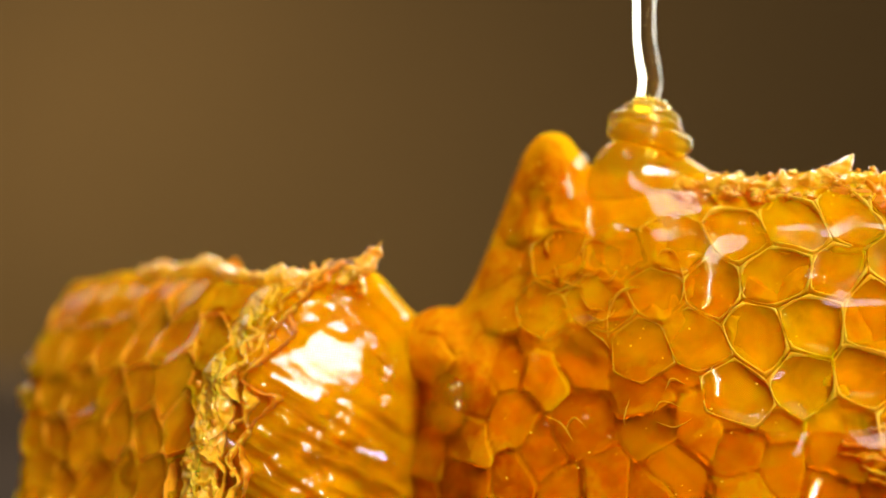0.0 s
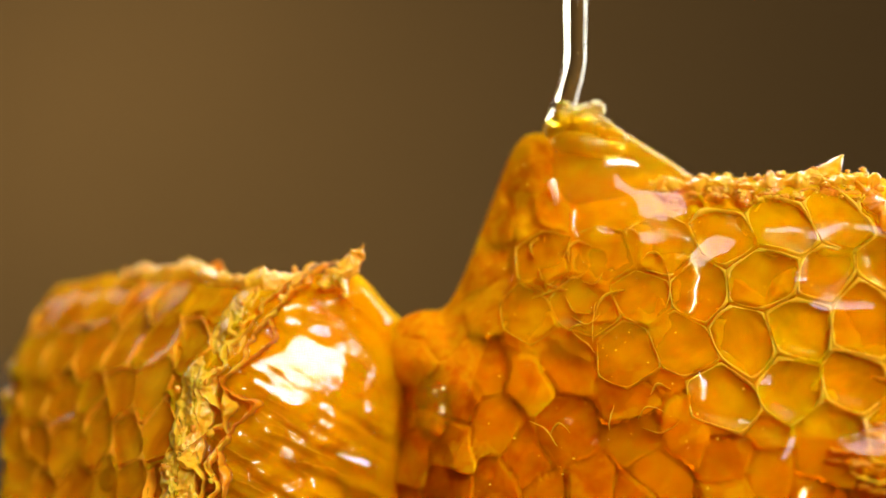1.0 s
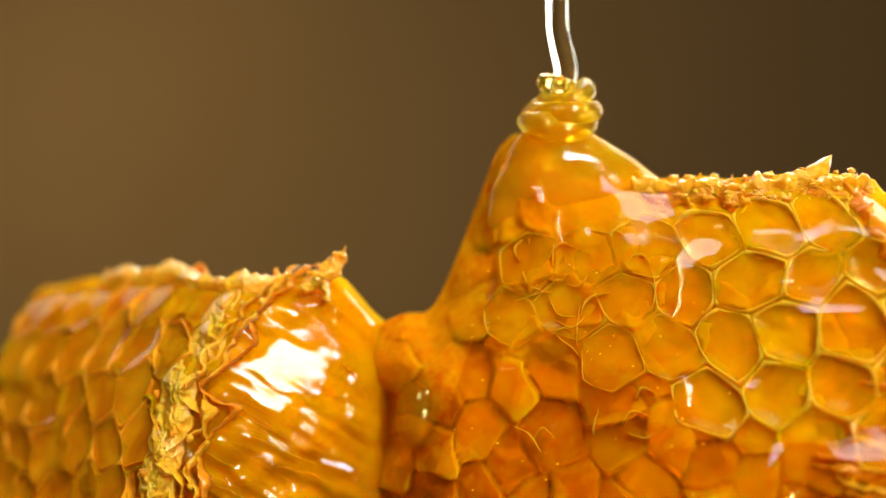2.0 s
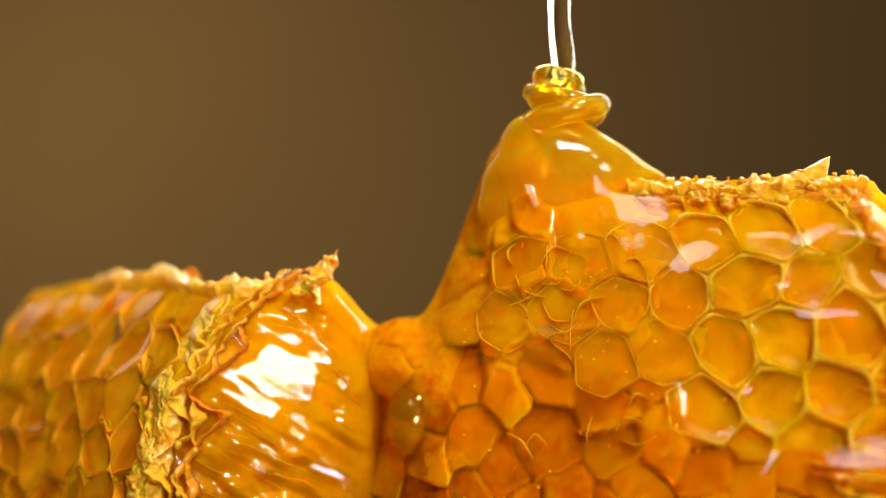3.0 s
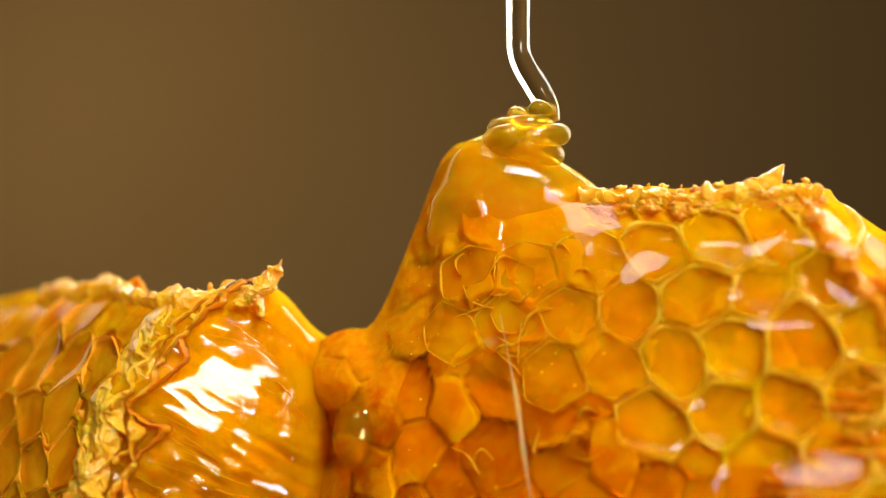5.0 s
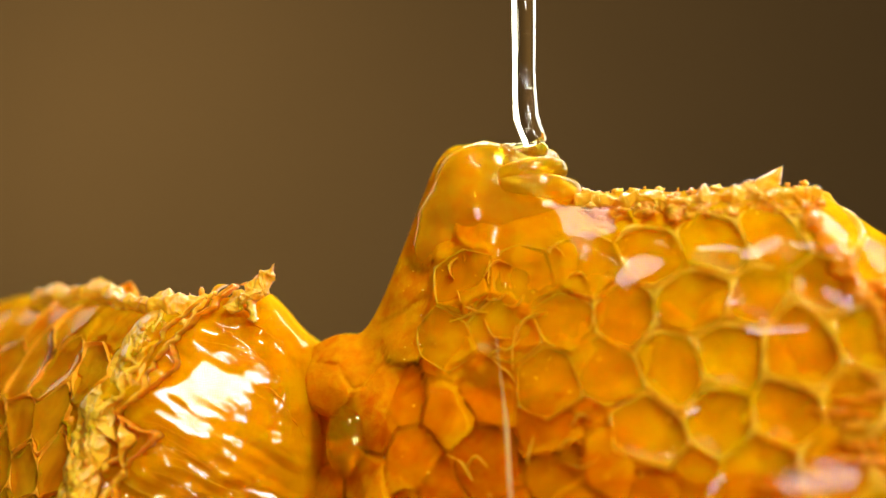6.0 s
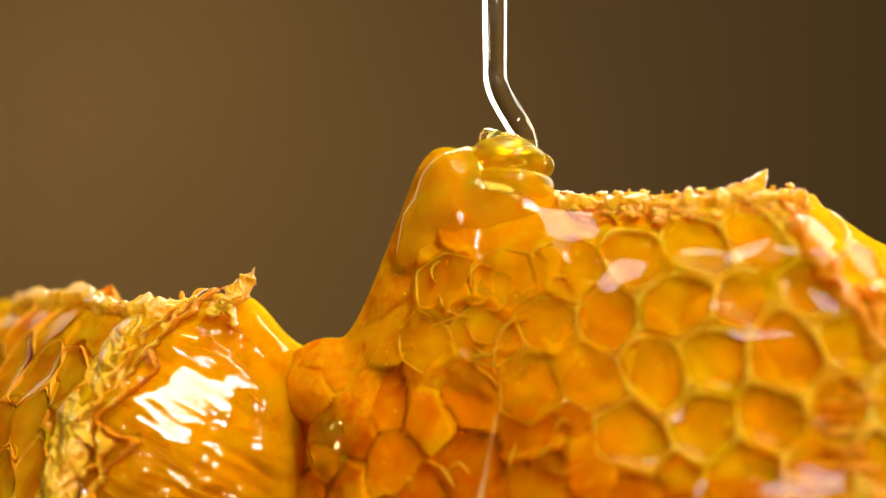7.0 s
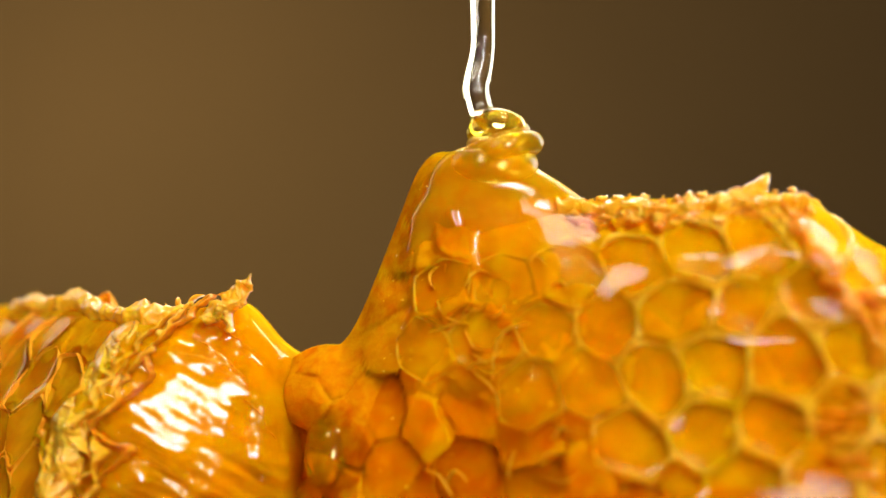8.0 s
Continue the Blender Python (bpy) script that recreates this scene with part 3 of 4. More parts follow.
for i, (d, wide, mat) in enumerate(((0.1, 0.9, M_WAX), (-1.2, 0.8, M_AMBER_WAX), (-2.4, 0.7, M_AMBER_WAX))):
    crumpled("wax_crust", shifted(crest_line, d, 0.1), lambda k: wide * (0.7 + 1.0 * n3(k * 16, i, 2, 1)), 260, 14, 0.45, 1.1, mat, comb, "crumbly wet wax crust", 9.0 * i)
rng = random.Random(4)
for i in range(130):
    x = 21.0 + 20.5 * i / 129 + rng.uniform(-0.5, 0.5)
    z = top_right(x)
    d = rng.uniform(-0.3, 2.6)
    lump("wax_crumb", (x, front_right(x, z - max(d, 0.0)) - rng.uniform(-0.4, 0.5), z - d), rng.uniform(0.06, 0.38),
         M_WAX if i % 2 == 0 else M_AMBER_WAX, comb, i * 3.7, (rng.uniform(0.8, 1.8), 1, rng.uniform(0.5, 1.1)), 0.9)


def tip_line(k):
    return Vector((36.6 + 1.7 * k + 0.3 * k * k, 0.3 - 0.6 * k, 56.6 + 2.3 * k)), Vector((0.85, 0.1, -0.45)), Vector((0.1, -1, 0.1))


crumpled("wax_flake", tip_line, lambda k: 1.25 * (1 - k) ** 0.7 + 0.12, 26, 12, 0.22, 1.1, M_WAX, comb, "pale pointed wax flake")


def fold_line(k):
    z = 56.2 - 24 * k
    x = 40.6 + 0.5 * (53 - z) + 0.8 * n3(0, 3, z, 3)
    return Vector((x, front_right(x, z) - 0.2, z)), Vector((0.9, 0.1, 0.2)), Vector((0.1, -1, 0.2))


crumpled("torn_edge", fold_line, lambda k: 0.8 + 0.6 * n3(k * 11, 3, 1, 1), 200, 12, 0.55, 0.9, M_AMBER_WAX, comb, "torn wet wax edge")

for i, (off, mat) in enumerate(((1.5, M_AMBER_WAX), (3.0, M_WAX), (4.6, M_AMBER_WAX))):
    crumpled("torn_edge", shifted(lambda k: fold_line(0.3 + 0.7 * k), lambda k: off + 1.2 * n3(k * 8, i, 6, 1), 0.1), lambda k: 0.7 * (0.6 + 1.3 * n3(k * 12, i, 4, 1)), 180, 10, 0.5, 0.9, mat, comb, "torn wet wax edge", 13.0 * i + 5)

# a fat drip in the hollow between the combs
nu, nv, verts = 28, 22, []
for i in range(nu):
    a = 2 * math.pi * i / nu
    for j in range(nv):
        k = j / (nv - 1)
        r = 2.6 * math.sqrt(max(0.0, math.sin(math.pi * (0.2 + 0.8 * k) ** 1.3))) * (0.75 + 0.25 * k) * smoothstep(-0.02, 0.3, k) + 0.03
        verts.append((0.8 + 0.5 * (1 - k) + r * math.cos(a), 5.0 - 2.2 * k + r * math.sin(a), 39.5 - 7.6 * k))
mesh("honey_drip", verts, grid_faces(nu, nv, loop=True), M_DRIP, comb, "fat clear glossy honey drip")

# ---------------------------------------------------------------- the small comb
torn = tagged(new("honeycomb"), "torn honeycomb block with wax edge and cut honey face", "honeycomb", "honeycomb pieces")
NET_L = (5.1, (7.0, 37.0), -6, 0.95)


def relief_cut(x, z):
    """The cut side of the comb: a full, wet swell with drawn-out ripples, its ragged flat middle shaped for the key's
    highlight.
    """
    along, over = x * 0.82 - z * 0.57, x * 0.57 + z * 0.82
    away = math.hypot((x + 11.0) * 0.9, max(z, 24.0) - 39.6) - 2.5 - 1.9 * n3(x, 21, z, 2.4) - 1.2 * n3(along / 5, 22, over, 0.9)
    swell = max(0.0, away) ** 2 / 42.0 + 0.05 * max(0.0, away) - 0.4
    return swell - 0.035 * n3(along / 6.0, 3, over, 0.9) - (0.035 + 0.10 * smoothstep(0, 2.5, away)) * n3(along / 4.5, 8, over, 1.9) - (0.01 + 0.05 * smoothstep(40, 33, z)) * n3(along / 3.5, 5, over, 0.45)


def relief_left(x, z):
    u = (ridge_x(max(z, 24.0)) - x) / 0.72
    return hollow(u, z, *NET_L, 1.8, 0.2) if u > 0 else relief_cut(x, z) * smoothstep(0, 1.5, -u)


def tone_left(x, z):
    u = (ridge_x(max(z, 24.0)) - x) / 0.72
    if u < 0:
        return 1.0
    *_, row, col = cell_at(u, z, *NET_L)
    return 0.7 * lot(0, row, col)[3]


def pits_left(x, z):
    return hollow(x, z, *NET_R, 3.0, 0)


comb_body("honey_body", -45.5, -0.5, top_left, front_left, relief_left, pits_left, 10, torn, M_GOLD, tone_left)
# small flats tilted to mirror KEY as white glints on the cut side: middle x, z, direction, half length, half width
GLINT_FLATS = ((-10.6, 33.0, 80, 0.55, 0.22), (-6.4, 30.4, -20, 2.0, 0.55), (-4.9, 32.8, 75, 1.3, 0.18), (-7.2, 42.0, -42, 2.4, 0.22), (-8.6, 43.8, -40, 1.6, 0.2),
         (-12.6, 30.8, -30, 1.5, 0.2), (-9.2, 36.8, -50, 0.5, 0.25), (-8.0, 38.0, -10, 0.6, 0.2), (-14.6, 33.6, -25, 0.9, 0.25), (-5.6, 37.4, 60, 0.9, 0.16))
KEY = Vector((210, -500, 240))


def on_film(x, z):
    z = min(z, top_left(x) - 0.6)
    return front_left(x, z) + relief_left(x, z) * smoothstep(0.6, 3.0, top_left(x) - z) - 0.3


glint_planes = []
for xc, zc, turn, half, wide in GLINT_FLATS:
    q = Vector((xc, on_film(xc, zc) - 0.25, zc))
    glint_planes.append((q, radians(turn), half, wide, ((KEY - q).normalized() + (EYE - q).normalized()).normalized()))
nu, nv, verts = 150, 190, []
for i in range(nu):
    for j in range(nv):
        z = 46.6 - 24.0 * j / (nv - 1)
        x = ridge_x(z) + 1.2 + (-1.2 - ridge_x(z) - 1.2) * i / (nu - 1)
        z = min(z, top_left(x) - 0.6)
        y = on_film(x, z)
        for q, turn, half, wide, h in glint_planes:
            du, dv = x - q.x, z - q.z
            if abs(du) < 3.5 and abs(dv) < 3.5:
                a, b = du * math.cos(turn) + dv * math.sin(turn), dv * math.cos(turn) - du * math.sin(turn)
                b += 0.12 * a * a / half
                w = 1 - smoothstep(0.7, 1.4, math.hypot(a / half, b / wide) * (1 + 0.8 * n3(x, q.x, z, 0.7)))
                if w > 0:
                    y += (min(y + 0.1, q.y - (du * h.x + dv * h.z) / h.y) - y) * w
        verts.append((x, y, z))
mesh("honey_film", verts, grid_faces(nu, nv), M_CUT_SKIN, torn, "wet clear honey film on the cut side")
hex_cells(surface_left, lambda u, v: 2.0 < u and ridge_x(max(v, 24.0)) - 0.72 * u > -43.5 and v > 2.5 and top_left(ridge_x(v) - 0.72 * u) - v > 2.4,
          lambda u, v: 0.6, NET_L, 12, torn, 0.13)


def ridge_line(k):
    z = 48.2 - 27 * k
    x = ridge_x(z) + 1.6 * n3(3, 8, z, 3.0)
    return Vector((x, front_left(x + 0.3, z) - 0.2, z)), Vector((0.95, 0.1, 0.25)), Vector((-0.15, -1, 0.1))


def cap_line(k):
    x = -33 + 21 * k
    z = top_left(x)
    return Vector((x, front_left(x, z - 0.8) - 0.2, z - 0.5)), Vector((0.0, 0.45, 0.9)), Vector((-0.3, -0.8, 0.4))


def flake_line(k):
    return Vector((-10.0 + 3.8 * k + 0.3 * k ** 4, 3.0 + 0.8 * k, 46.8 + 2.2 * k + 1.7 * k ** 4)), Vector((-0.5, 0.0, 0.85)), Vector((0.1, -1, 0.1))


def tail_line(k):
    return Vector((-8.3 + 0.6 * k, 3.2 - 0.3 * k, 48.2 - 2.6 * k)), Vector((0.9, 0.0, 0.2)), Vector((0.1, -1, 0.1))


def torn_sheet(name, left, right, amp, sunk, seed, material, label):
    """A broad band of torn wax along the ridge: crumpled walls that stand out of the honey here and there."""
    rows, cols, verts = 270, 74, []
    for i in range(rows):
        zc = 47.6 - 26.0 * i / (rows - 1)
        for j in range(cols):
            s = j / (cols - 1)
            z = zc + 0.5 * n3(s * 4, seed, zc, 1.3)
            x = ridge_x(z) + left + (right - left) * s + 0.9 * n3(seed, 2, z, 2.6) + 0.35 * n3(s * 5, seed + 3, z, 0.8)
            z = min(z, top_left(x) + 0.4)
            rim = smoothstep(0.0, 0.18, s) * (1 - smoothstep(0.72, 1.0, s))
            warp = 0.7 * n3(x, seed, z, 1.6)
            near = noise.voronoi(Vector((x / 1.25 + warp + seed, 0.35 * n3(x, 4, z, 2.0), z / 1.9 + 0.6 * n3(z, 5, x, 1.4))))[0]
            wall = 1 - smoothstep(0.0, 0.6, near[1] - near[0])
            out = amp * (wall * (0.55 + 0.9 * n3(x, 12, z, 2.3)) - 0.42 + 0.28 * fractal(x + seed, 9, z, 0.9, 3)) * (0.3 + 0.7 * rim) - sunk * (1.6 - rim)
            verts.append((x, front_left(x, min(z, top_left(x))) - out, z))
    return thick(name, verts, rows, cols, Vector((0.1, 0.9, -0.1)), material, torn, label)


torn_sheet("torn_edge", -1.7, 1.7, 1.3, 0.0, 0.0, M_WAX, "crumpled pale torn wax edge")
crumpled("wax_cap", cap_line, lambda k: 1.3 + 0.7 * n3(k * 7, 4, 0, 1), 190, 26, 0.36, 1.2, M_WAX, torn, "pale wax capping")
crumpled("wax_flake", flake_line, lambda k: (1.35 - 0.5 * k) * min(1.0, (1 - k) / 0.18) * (0.4 + 0.6 * min(1.0, k * 2.5)) + 0.05, 90, 36, 0.42, 0.8, M_WAX, torn, "ragged upright wax flake")
crumpled("flake_tail", tail_line, lambda k: 0.7 - 0.4 * k, 24, 10, 0.4, 0.8, M_WAX, torn)
for i, (off, wide, mat) in enumerate(((1.9, 0.55, M_WAX), (3.3, 0.5, M_WAX), (4.4, 0.4, M_AMBER_WAX))):
    crumpled("torn_wall", shifted(ridge_line, lambda k: off + 2.0 * n3(k * 9, i, 5, 1), 0.1), lambda k: wide * (0.6 + 1.4 * n3(k * 13, i, 2, 1)), 260, 16,
             0.42, 1.5, mat, torn, "crumpled wax wall in the honey", 7.0 * i + 3)
for i in range(30):
    k = rng.random()
    p, across, out = ridge_line(k)
    q = p + across * rng.uniform(-1.6, 4.2) + out * rng.uniform(0.1, 0.6)
    lump("wax_crumb", q, rng.uniform(0.08, 0.28), M_WAX if i % 2 else M_AMBER_WAX, torn, i * 2.9 + 400,
         (rng.uniform(0.7, 1.5), 1, rng.uniform(0.7, 1.8)), 0.6)


for i, (x, y, z, r) in enumerate(((-45.5, 25.0, 33.5, 1.6), (-44.4, 22.8, 30.2, 1.3), (-45.8, 26.4, 37.0, 1.1), (-43.6, 20.6, 26.8, 1.5))):
    lump("wax_crumb", (x, y, z), r, M_WAX, torn, 900 + 7 * i, (1.2, 1, 0.9), 0.5)


for i in range(16):
    p, across, out = flake_line(rng.uniform(0.2, 0.55)) if i < 4 else ridge_line(0.08 + 0.8 * rng.random())
    q = p + across * (rng.uniform(-0.9, 0.2) if i < 4 else rng.uniform(0.0, 1.8)) + out * rng.uniform(0.3, 0.6)
    lump("honey_bead", q, rng.uniform(0.12, 0.26), M_ROPE, torn, i * 1.7 + 70, (1, 1, rng.uniform(0.9, 1.5)), 0.12)


def on_cut(x, z):
    z = min(z, top_left(x) - 0.5)
    return front_left(x, z) + relief_left(x, z) * smoothstep(0.6, 3.0, top_left(x) - z)


def seam(start, end, bow):
    (xa, za), (xb, zb) = start, end

    def line(k):
        x, z = xa + (xb - xa) * k, za + (zb - za) * k + bow * math.sin(math.pi * k)
        return Vector((x, on_cut(x, z) - 0.05, z)), Vector((0.4, 0, 0.9)), Vector((0.2, -1, 0.1))
    return line


for i, (a, b, bow) in enumerate((((-15.5, 37.4), (-10.2, 34.6), 0.4), ((-11.5, 45.4), (-5.4, 40.6), 0.6),
                                 ((-9.4, 46.2), (-5.2, 43.4), 0.3), ((-7.0, 40.0), (-3.4, 35.0), 1.2), ((-13.0, 30.6), (-6.5, 28.2), 0.4))):
    crumpled("wax_seam", seam(a, b, bow), lambda k: 0.08 + 0.12 * math.sin(math.pi * k) * (1 + 1.6 * n3(k * 9, i, 0, 1)), 60, 6, 0.16, 0.5, M_AMBER_WAX, torn, "", 5.0 * i)

for i in range(22):
    za = 44.5 - 15.0 * i / 21 + rng.uniform(-0.5, 0.5)
    xa = ridge_x(za) + rng.uniform(3.0, 6.5)
    run = rng.uniform(3.0, 7.0)
    xb = min(xa + run, -3.0)
    crumpled("wax_fibre", seam((xa, za), (xb, za - (xb - xa) * rng.uniform(0.35, 0.75)), rng.uniform(-0.3, 0.6)),
             lambda k: 0.05 + 0.05 * math.sin(math.pi * k), 50, 5, 0.09, 0.5, M_AMBER_WAX if i % 3 else M_WAX, torn, "", 3.0 * i)

# ---------------------------------------------------------------- bubbles in the honey
verts, faces = [], []
rng = random.Random(11)
for i in range(90):
    x = rng.uniform(6, 24) if i < 70 else rng.uniform(24, 44)
    z = rng.uniform(30, top_right(x) - 2.5)
    y = front_right(x, z) - rng.uniform(0.35, 0.6)
    r = 0.07 + 0.30 * rng.random() ** 4
    base = len(verts)
    for a in range(10):
        for b in range(7):
            t, p = 2 * math.pi * a / 10, math.pi * (b + 0.05) / 6.1
            verts.append((x + r * math.cos(t) * math.sin(p), y + r * math.sin(t) * math.sin(p), z + r * math.cos(p)))
    faces += grid_faces(10, 7, base, loop=True)
tagged(mesh("bubble_froth", verts, faces, M_BUBBLE, comb, "tiny clear air bubbles"), kind="stuff")

# tiny pale lumps put in place of small yellow glints
verts, faces = [], []
for i in range(130):
    x = rng.uniform(4, 26) if i < 100 else rng.uniform(26, 43)
    z = rng.uniform(27, top_right(x) - 2.2)
    y = front_right(x, z) - rng.uniform(0.0, 0.4)
    r = 0.03 + 0.09 * rng.random() ** 3
    base = len(verts)
    for a in range(6):
        for b in range(4):
            t, p = 2 * math.pi * a / 6, math.pi * (b + 0.1) / 3.2
            verts.append((x + r * math.cos(t) * math.sin(p) * 1.4, y + r * math.sin(t) * math.sin(p), z + r * math.cos(p)))
    faces += grid_faces(6, 4, base, loop=True)
tagged(mesh("wax_specks", verts, faces, M_RIM, comb, "tiny pale specks that stand for glints in the honey"), kind="stuff")


def shard_line(u, v, turn, length, bow):
    def line(k):
        a = length * (k - 0.5)
        b = bow * math.sin(math.pi * k) + 0.12 * n3(u + k * 5, 2, v, 1.6)
        c, s = math.cos(turn), math.sin(turn)
        p = surface_right(u + a * c - b * s, v + a * s + b * c)
        return p + Vector((0, -0.32, 0)), Vector((-s, 0.1, c)), Vector((-0.2, -1, 0.2))
    return line


# bright yellow strips that stand in for thin glints in the honey
for i in range(22):
    u, v, wide = rng.uniform(9.5, 23), rng.uniform(33, 52), rng.uniform(0.06, 0.13)
    crumpled("wax_ribbon", shard_line(u, v, rng.choice((0.35, -0.6, 1.3, 0.2)) + rng.uniform(-0.3, 0.3), rng.uniform(1.6, 4.0), rng.uniform(-0.9, 0.9)),
             lambda k: wide * (0.1 + math.sin(math.pi * k)), 30, 6, 0.05, 0.8, M_RIM, comb, "", 3.0 * i)
for i in range(12):
    u, v = rng.uniform(35, 43), 27 + 14 * (i + 0.5) / 12
    crumpled("drawn_wax", shard_line(u, v, rng.uniform(-0.25, 0.1), rng.uniform(3, 7), rng.uniform(-0.4, 0.4)),
             lambda k: 0.3 * (0.2 + math.sin(math.pi * k)) * (1 + n3(k * 6, i, 0, 1)), 50, 7, 0.3, 0.8, M_AMBER_WAX if i % 3 else M_WAX, comb, "", 11.0 * i)

# ---------------------------------------------------------------- falling honey
FALL_Y = 5.0


# the strand hangs straight and swings out at its foot, which lies at its origin's height
SWING = 2.7
pts = []
for i in range(121):
    h = 70.0 * (1 - i / 120) ** 1.6
    out = SWING * (1 - smoothstep(0.3, 6.8, h))
    turn = 0.3 * min(1.0, h / 2.5)
    pts.append(Vector((out * math.cos(turn), -out * math.sin(turn), h)))
stream = mesh("honey_stream", *rope(pts, lambda k: (1.1 + 0.03 * math.sin(k * 31)) * (capped(1.0, k, 76) if k > 0.5 else 1.0), 24), M_STREAM)
tagged(stream, "clear thin stream of pouring honey", "honey")

coil = tagged(new("honey_coil"), "glossy coil of folding honey rope", "honey")


def loop_rope(r, turns, rise, thick, squash, seed):
    m, pts = int(40 * turns), []
    for i in range(m + 1):
        a = 2 * math.pi * turns * i / m + seed
        rr = r * (1 + 0.14 * math.sin(a * 0.7 + seed))
        pts.append(Vector((rr * math.cos(a), rr * squash * math.sin(a), rise * i / m + 0.15 * math.sin(a * 1.5))))
    return rope(pts, lambda k: capped(thick, k, 2 * math.pi * r * turns))


loop_base = mesh("base_loop", *loop_rope(3.0, 1.2, 0.8, 1.15, 0.9, 5.4), M_COIL, coil)
loop_low = mesh("lower_loop", *loop_rope(2.75, 1.15, 0.9, 1.05, 0.9, 0.4), M_COIL, coil)
loop_mid = mesh("middle_loop", *loop_rope(2.2, 1.0, 0.9, 0.95, 0.9, 2.1), M_COIL, coil)
loop_top = mesh("upper_loop", *loop_rope(1.7, 0.7, 0.7, 0.88, 0.9, 4.0), M_ROPE, coil)

# the pooled honey: a leaning drop whose apex is its origin
mound = tagged(new("honey_mound"), "smooth mound of pooled honey on the comb", "honey")
nu, nv, verts = 72, 40, []
for i in range(nu):
    a = 2 * math.pi * i / nu
    ca, sa = math.cos(a), math.sin(a)
    for j in range(nv):
        k = j / (nv - 1)
        h = 14.0 * k
        body = math.sqrt(max(0.0, 1 - max(0.0, (h - 6.0) / 8.0) ** 2))
        left = (3.1 * (1 - math.exp(-h / 0.6)) + 0.42 * h) * body
        right = (2.6 * (1 - math.exp(-h / 0.5)) + 8.6 * min(1.0, h / 6.3) ** 1.15) * body
        deep = (2.8 * (1 - math.exp(-h / 0.6)) + 0.17 * min(h, 5.0)) * body * (1 - 0.35 * smoothstep(4.0, 10.0, h))
        rx = right if ca > 0 else left
        w = 0.25 * n3(ca * 3, sa * 3, h, 2.5)
        verts.append((rx * ca * (1 + w * 0.3), deep * sa * (1 + w * 0.3), -h))
mesh("mound_body", verts, grid_faces(nu, nv, loop=True), M_MOUND, mound)

# a pale thread of wax that the honey carries down the comb
pts = []
for i in range(41):
    k = i / 40
    z = -15.0 * k
    pts.append(Vector((3.7 * k + 0.25 * math.sin(k * 5.5) * k, 0.36 * z, z)))
thread = mesh("wax_thread", *rope(pts, lambda k: 0.05 + 0.19 * math.exp(-((k - 0.48) / 0.14) ** 2) + 0.16 * math.exp(-((k - 0.72) / 0.13) ** 2), 12), M_THREAD)
tagged(thread, "thin pale wax thread drifting down the honey", "wax thread")

# clear patches tilted to mirror the key as white streaks; they level out later
def ripple(u, v, turn, half, wide, bow):
    q = surface_right(u, v)
    q += normal_of(surface_right, u, v) * 0.75
    h = ((KEY - q).normalized() + (Vector((3, -126, 50)) - q).normalized()).normalized()
    up = (Vector((math.sin(radians(turn)), 0, math.cos(radians(turn)))))
    up = (up - h * up.dot(h)).normalized()
    side = up.cross(h)
    m, w, verts = 40, 11, []
    for i in range(m):
        a = 2 * i / (m - 1) - 1
        thick_here = wide * math.sqrt(max(0.01, 1 - a * a)) * (0.75 + 0.5 * n3(a * 2, u, v, 0.7) + 0.3 * abs(a))
        for j in range(w):
            b = 2 * j / (w - 1) - 1
            p = up * (half * a) + side * (b * thick_here + bow * (1 - a * a) + 0.35 * n3(a * 3, v, 2, 1)) - h * (0.02 * a * a + 0.10 * b * b * wide)
            verts.append(p)
    ob = thick("honey_ripple", verts, m, w, -h * 0.9, M_SKIN, None)
    return tagged(ob, "short clear honey ripple shaped to throw a white glint of the key", "honey", "ripples on the comb"), q, h


ripples = [(*ripple(23.9, 46.9, 6, 3.1, 0.5, 0.7), 1.7, 2.6), (*ripple(24.2, 37.9, -4, 1.6, 0.5, 0.5), 3.0, 3.5), (*ripple(31.6, 29.2, 40, 1.8, 0.6, 0.3), 2.6, 3.4)]

# ---------------------------------------------------------------- what moves
# seconds, axis of the strand x, foot z, turn of the foot round the axis
FALL = [(0, 19.6, 65.2, 80), (0.5, 17.8, 63.0, 843), (1, 14.3, 63.1, 1571), (1.5, 13.6, 66.0, 2230), (3, 14.8, 66.7, 4412), (3.5, 15.5, 67.6, 5124),
        (4, 14.2, 64.2, 5760), (4.5, 14.1, 66.0, 6601), (5, 15.6, 64.3, 7200), (6.5, 17.1, 61.0, 9254), (7, 15.5, 61.9, 10080), (7.5, 15.4, 62.4, 10751), (8, 14.6, 65.3, 11428)]
# seconds, top of the coil x, z
PILE = [(0, 19.4, 64.6), (0.5, 18.0, 63.0), (1, 15.0, 64.2), (1.5, 13.1, 66.4), (2.25, 14.6, 66.4), (3, 15.0, 67.0), (3.5, 14.4, 67.8),
        (4, 14.7, 65.0), (4.5, 14.5, 65.8), (5, 16.0, 64.6), (5.75, 16.6, 61.8), (6.5, 17.3, 60.3), (7, 16.4, 62.2), (7.5, 16.7, 63.6), (8, 15.6, 64.2)]
# seconds, apex of the mound x, z
DOME = [(0, 19.0, 61.2), (0.5, 18.4, 61.8), (1, 16.6, 62.2), (1.5, 14.2, 62.3), (2.25, 13.8, 63.2), (3, 13.6, 64.0), (3.5, 13.6, 63.8), (4, 13.4, 63.2),
        (4.5, 13.4, 63.0), (5, 13.6, 62.4), (5.75, 13.2, 62.0), (6.5, 12.8, 61.7), (7, 13.0, 61.6), (7.5, 13.4, 61.8), (8, 14.2, 62.2)]


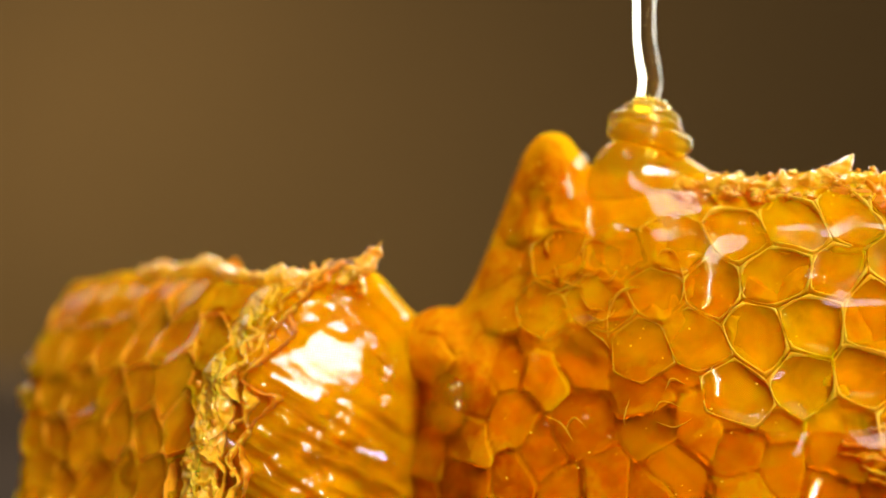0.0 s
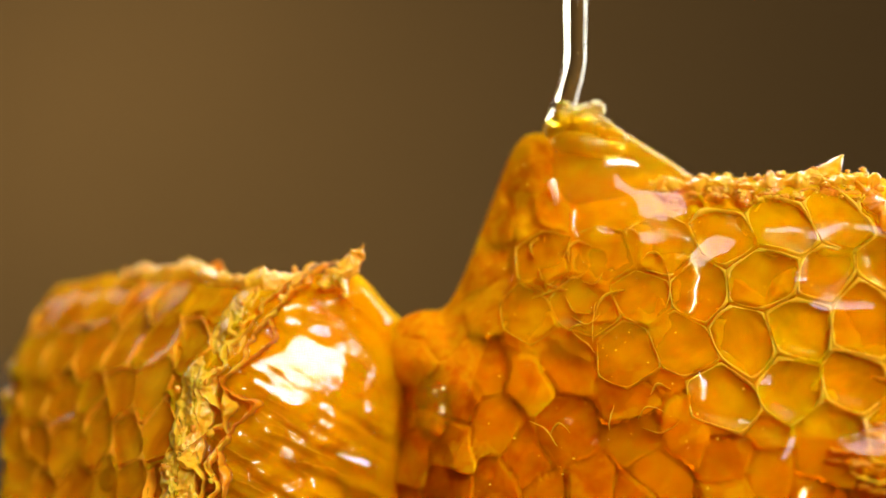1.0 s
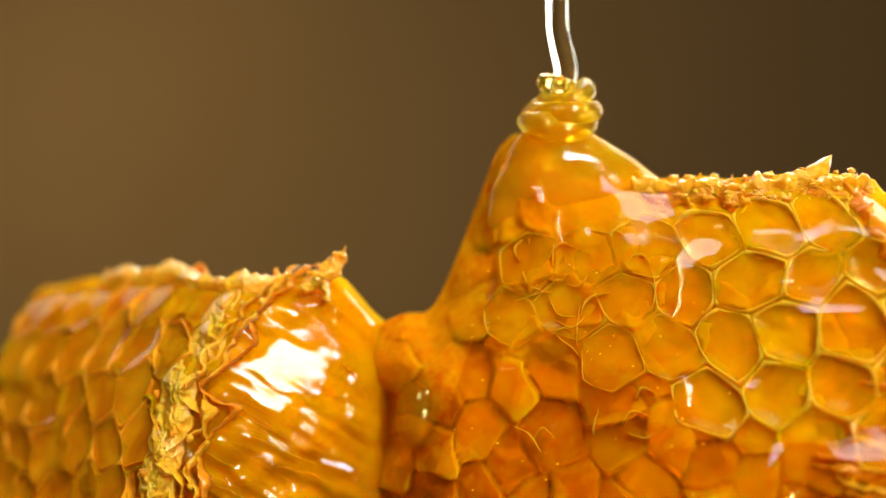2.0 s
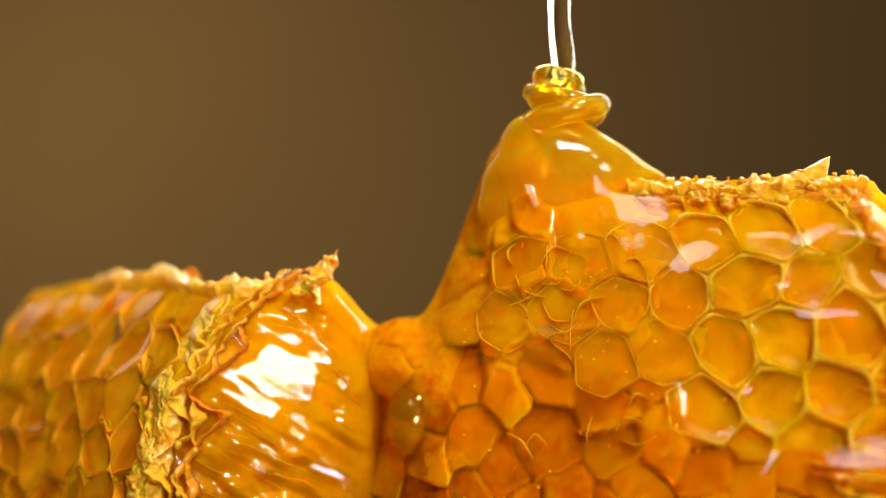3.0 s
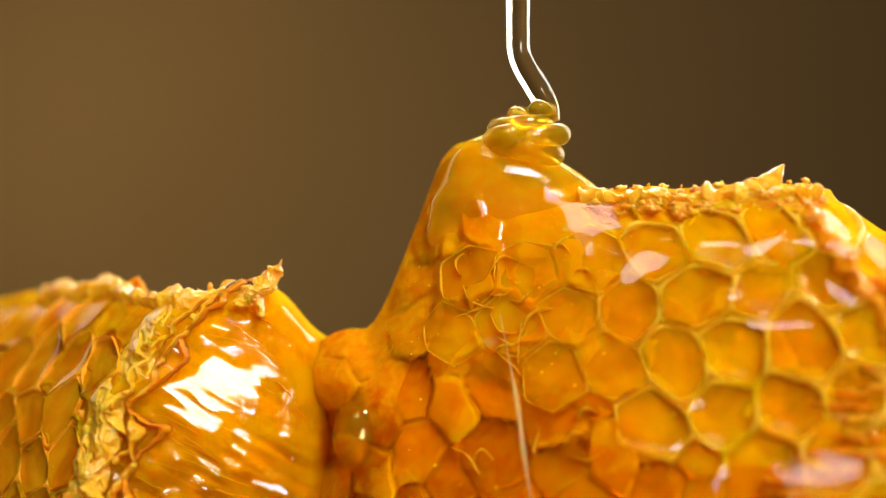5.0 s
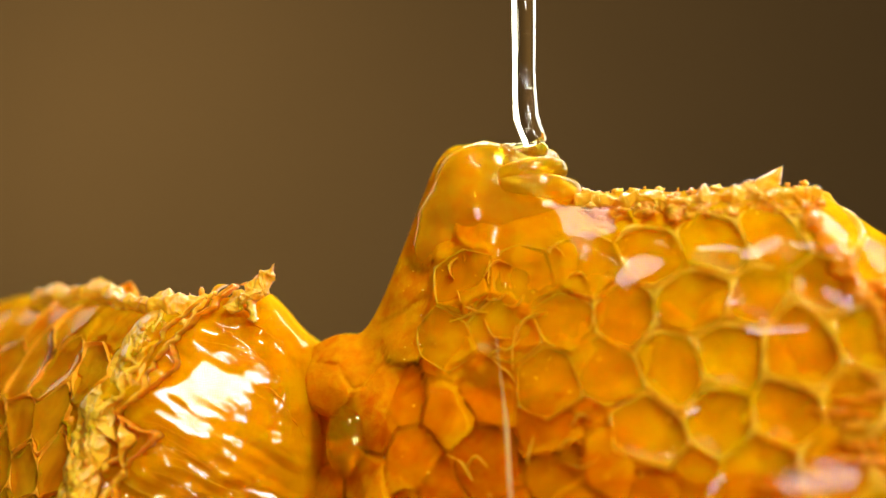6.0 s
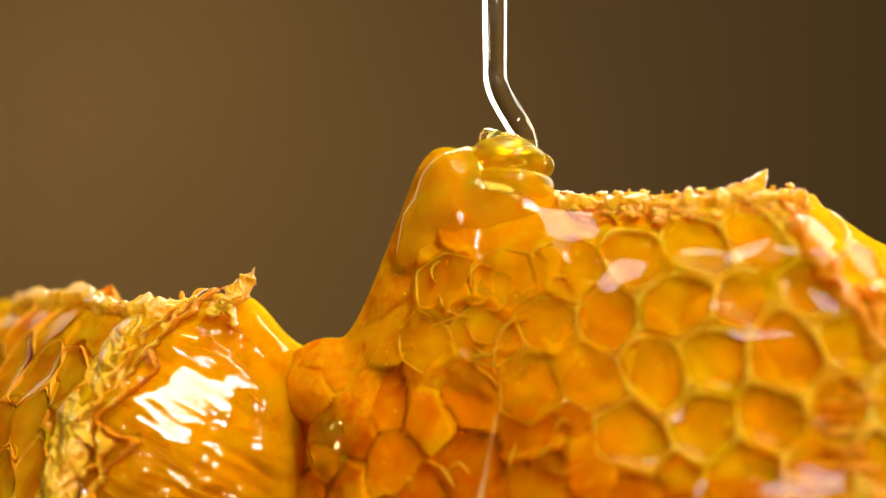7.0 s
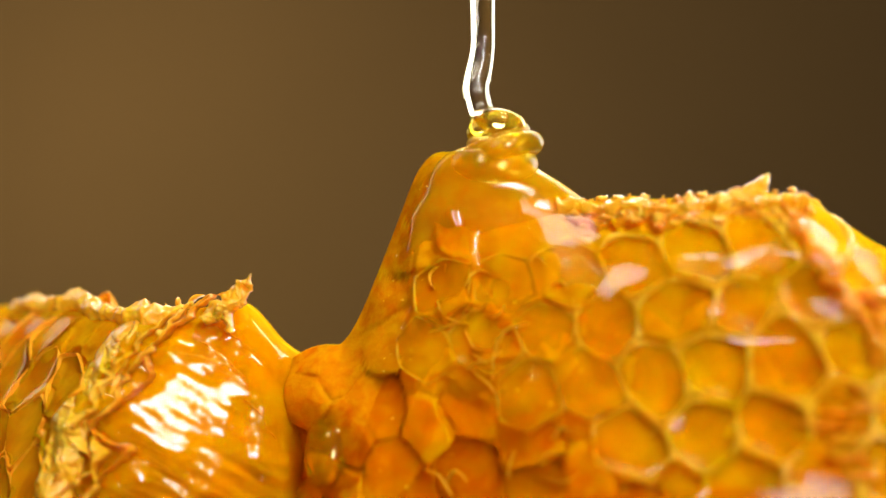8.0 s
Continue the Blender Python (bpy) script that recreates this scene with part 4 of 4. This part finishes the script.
# seconds, upper end of the thread x, y, z, lean
DRIFT = [(0, 14.5, 6.5, 51, 0), (3.3, 14.2, 6.0, 50.5, 0), (3.9, 13.8, 1.0, 49.5, 0), (4.2, 13.7, -0.9, 48.6, 0), (4.5, 13.7, -1.1, 47.5, 0), (5, 13.7, -1.6, 46, 4), (6.5, 14.3, -2.6, 42.4, 15),
         (7, 15.4, -3.6, 38.6, 27), (7.5, 15.4, -5.0, 34.5, 28), (8, 15.4, -6.0, 30.5, 28)]


def between(rows, t):
    ts = [r[0] for r in rows]
    return [float(np.interp(t, ts, [r[c] for r in rows])) for c in range(1, len(rows[0]))]


def motions():
    rows = []
    for i in range(8 * FPS + 1):
        x, z, turn = between(FALL, i / FPS)
        rows.append((i / FPS, pose(x * MM, FALL_Y * MM, (z - 0.9) * MM, 0, 0, turn)))
    walk(stream, rows)
    steps = [i / 10 for i in range(81)]
    walk(coil, [(t, pose(between(PILE, t)[0] * MM, FALL_Y * MM, between(PILE, t)[1] * MM)) for t in steps])
    walk(loop_base, [(t, pose(0.3 * MM, 0, -4.3 * MM, 10 * math.sin(t * 2), 14 * math.cos(t * 3), 12 * i)) for i, t in enumerate(steps)])
    walk(loop_low, [(t, pose(0.5 * MM, 0, -3.2 * MM, 12 * math.sin(t * 5), 20 * math.cos(t * 4), 25 * i)) for i, t in enumerate(steps)])
    walk(loop_mid, [(t, pose(0.6 * MM * math.cos(t * 3), 0, -2.0 * MM, 16 * math.sin(t * 4), 24 * math.cos(t * 6), 50 * i)) for i, t in enumerate(steps)])
    walk(loop_top, [(t, pose(0.5 * MM * math.sin(t * 4), 0, -0.9 * MM, 10 * math.sin(t * 6), 18 * math.cos(t * 5), 80 * i)) for i, t in enumerate(steps)])
    walk(thread, [(t, pose(x * MM, y * MM, z * MM, 0, lean, 0)) for t, x, y, z, lean in DRIFT])
    for ob, q, h, start, end in ripples:
        flat = q - h * 2.2
        walk(ob, [(t, pose(*(p * MM))) for t, p in ((0, q), (start, q), (end, flat), (8, flat))])
    walk(mound, [(t, pose(x * MM, 6.0 * MM, z * MM)) for t, x, z in DOME])


motions()
